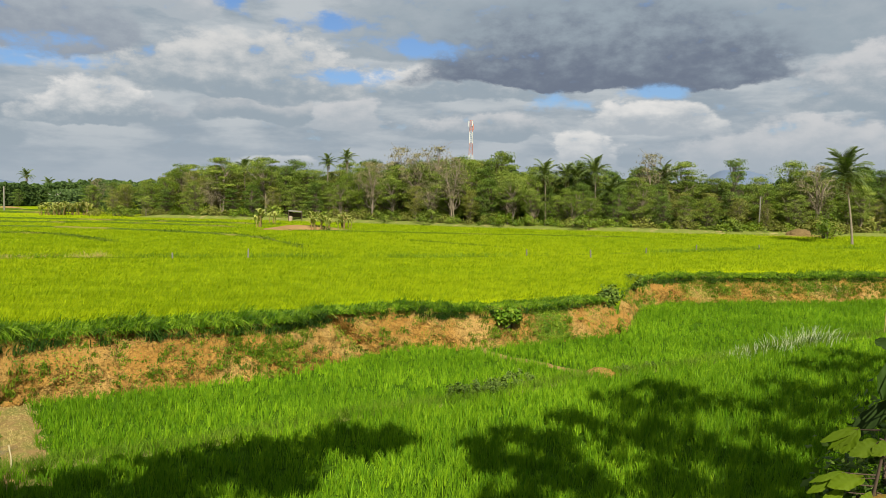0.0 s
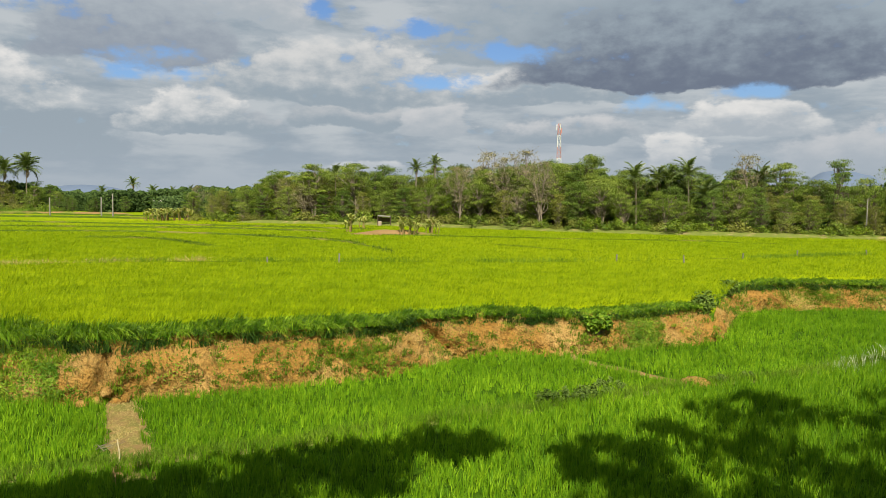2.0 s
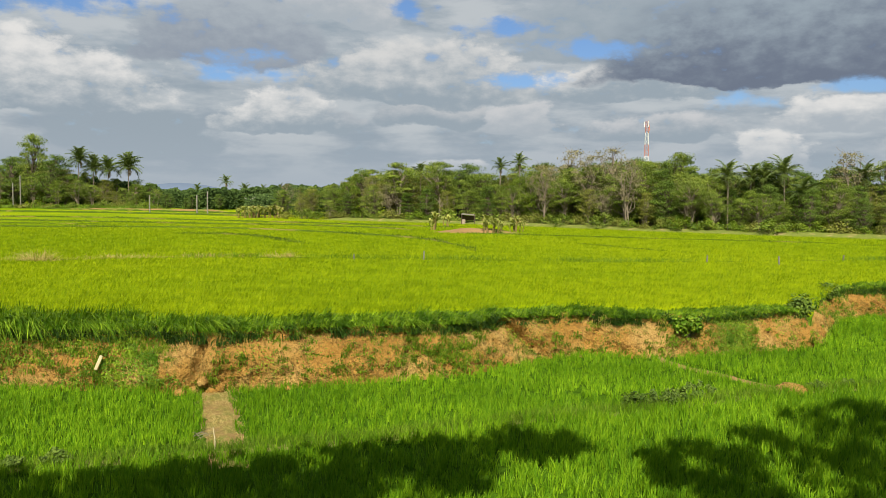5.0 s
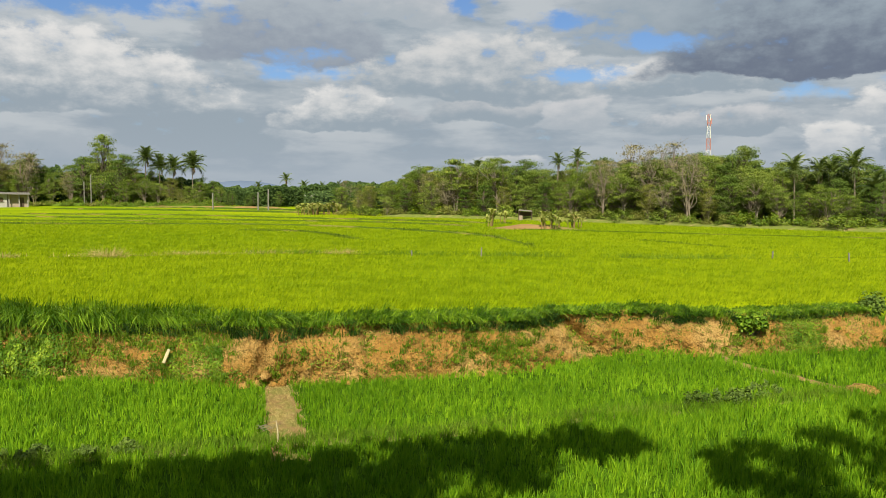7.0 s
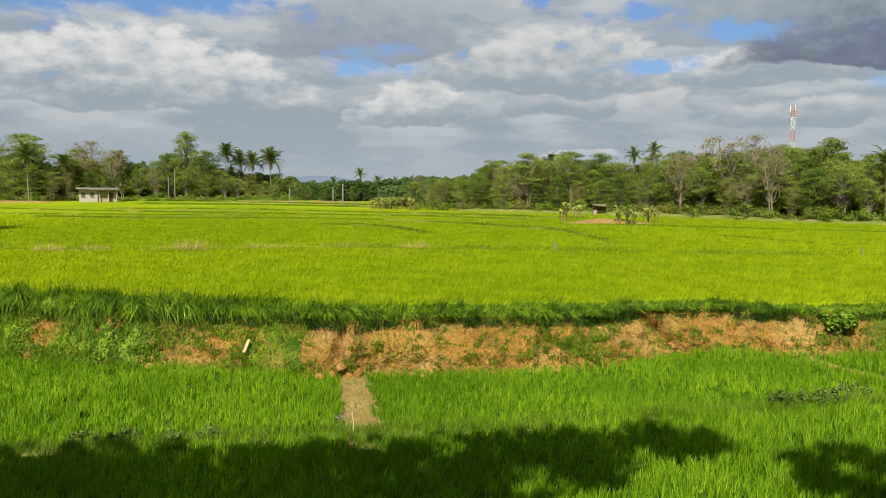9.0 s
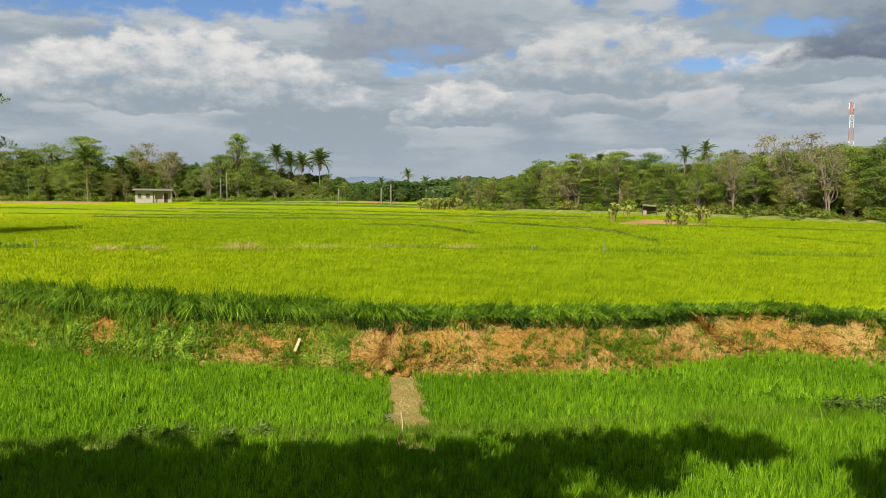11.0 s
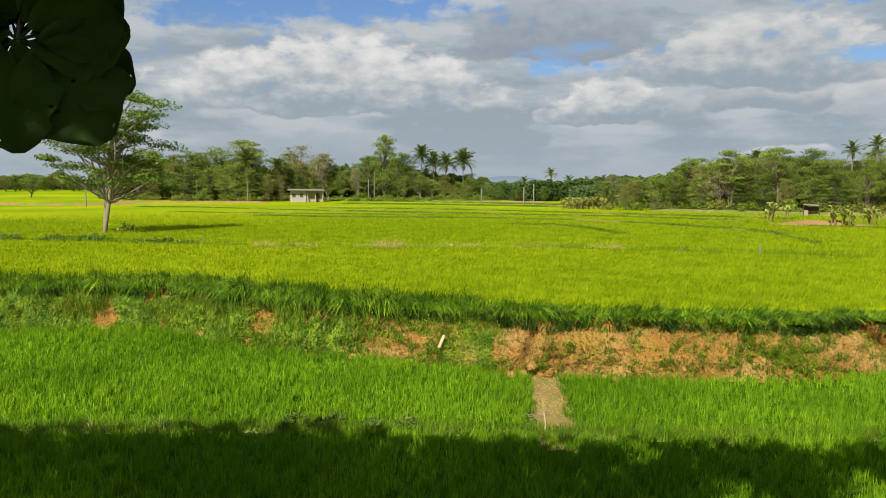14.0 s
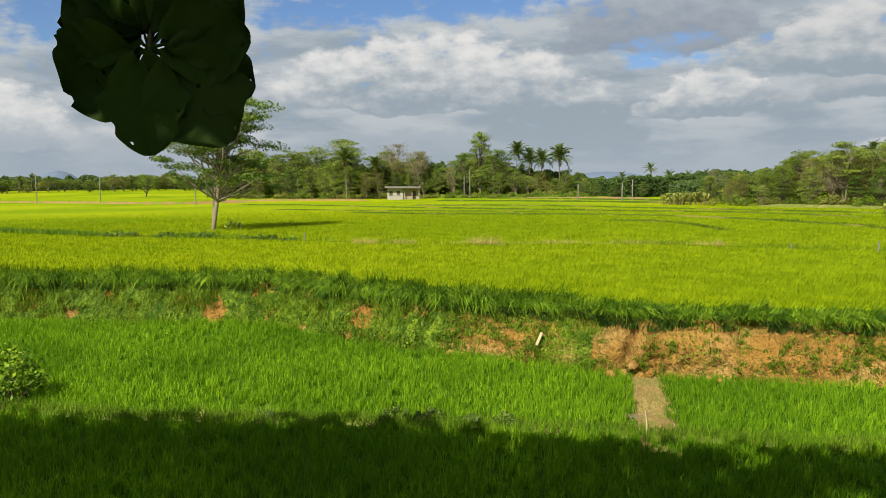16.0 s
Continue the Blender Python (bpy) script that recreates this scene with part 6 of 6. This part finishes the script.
v_, f_ = tube([np.array((0, 0, -0.02)), off(0.02, 0.37, 0.05), np.array(limb_end) * 0.55 + np.array((0.2, 0.2, 0.7)), np.array(limb_end)], [0.010, 0.016, 0.032, 0.06], 8)
link_mesh("branch", v_, f_, M["bark"], spray, True)
tagged(spray, "hanging branch tip with large dark insect-bitten leaves", "branch")

sap = empty("sapling", pose(1.52, 2.62, 2.3))


def by_stem(x_, z_, depth=0.15):
    return np.array((0.88, -0.47, 0.0)) * x_ + np.array((0.47, 0.88, 0.0)) * depth + np.array((0.0, 0.0, z_))


v_, f_ = tube([by_stem(0.06, -0.1), by_stem(0.05, 0.45), by_stem(0.02, 0.85), by_stem(0.05, 1.05), by_stem(0.09, 1.3)], [0.009, 0.008, 0.006, 0.005, 0.002], 7)
link_mesh("stem", v_, f_, M["dark_wood"], sap, True)
# leaflets: blade's start and tip beside the stem, width
for i, (bx_, bz_, tx_, tz_, w_) in enumerate(((-0.06, 1.07, -0.19, 1.01, 0.045), (-0.06, 1.07, -0.16, 0.98, 0.03), (-0.05, 1.07, -0.14, 0.98, 0.045), (-0.05, 1.07, -0.11, 0.97, 0.075), (0.01, 1.03, -0.09, 0.98, 0.085),
                                              (0.06, 1.04, -0.02, 0.99, 0.07), (-0.03, 0.90, -0.16, 0.86, 0.085), (-0.09, 0.91, -0.22, 0.86, 0.035), (-0.12, 0.87, -0.22, 0.82, 0.045), (-0.09, 0.84, -0.17, 0.78, 0.06),
                                              (0.02, 0.85, -0.05, 0.80, 0.07), (0.06, 0.85, -0.02, 0.81, 0.06))):
    b_, t_ = by_stem(bx_ + 0.01, bz_), by_stem(tx_ + 0.01, tz_, 0.10)
    big_leaf(b_, b_ + (t_ - b_) * 0.8, w_ * 0.68, (-0.40, -0.75, 0.5), M["young_leaf"], sap, 760 + i, 0.15, "leaf", 0)
    v_, f_ = tube([by_stem(0.03, min(bz_ + 0.01, 1.1)), b_], [0.003, 0.0015], 5)
    link_mesh("petiole", v_, f_, M["dark_wood"], sap, True)
# leaves further back reuse the near-black colour in place of shade
q = np.random.default_rng(17)
for i in range(30):
    z_ = q.uniform(0.55, 1.35)
    b_ = by_stem(q.uniform(0.05, 0.30), z_, q.uniform(0.22, 0.5))
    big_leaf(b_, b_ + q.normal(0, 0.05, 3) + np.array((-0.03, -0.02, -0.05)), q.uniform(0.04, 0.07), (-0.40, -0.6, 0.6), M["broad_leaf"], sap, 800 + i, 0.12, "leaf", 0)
    v_, f_ = tube([by_stem(0.05, z_ - 0.05), b_], [0.003, 0.0015], 5)
    link_mesh("petiole", v_, f_, M["dark_wood"], sap, True)
tagged(sap, "young sapling with yellow-green drooping leaves on the verge", "sapling")

# short grass on the verge round the standpoint
n = 9000
a_ = rng.uniform(0, 2 * np.pi, n)
r_ = rng.uniform(0.8, 5.2, n)
x_, y_ = -np.sin(a_) * r_, np.cos(a_) * r_
keep = fbm(x_ * 1.1, y_ * 1.1, 611) > 0.42
x_, y_ = x_[keep], y_[keep]
V, F = blades(np.stack([x_, y_, ground_height(x_, y_) - 0.02], -1), 0.05 + 0.12 * rng.random(len(x_)), 0.006 + 0.005 * rng.random(len(x_)), 0.02 + 0.07 * rng.random(len(x_)), rng)
tagged(link_mesh("verge_grass", V, F, M["short_grass"]), "short patchy grass on the roadside verge", "grass", kind="stuff")
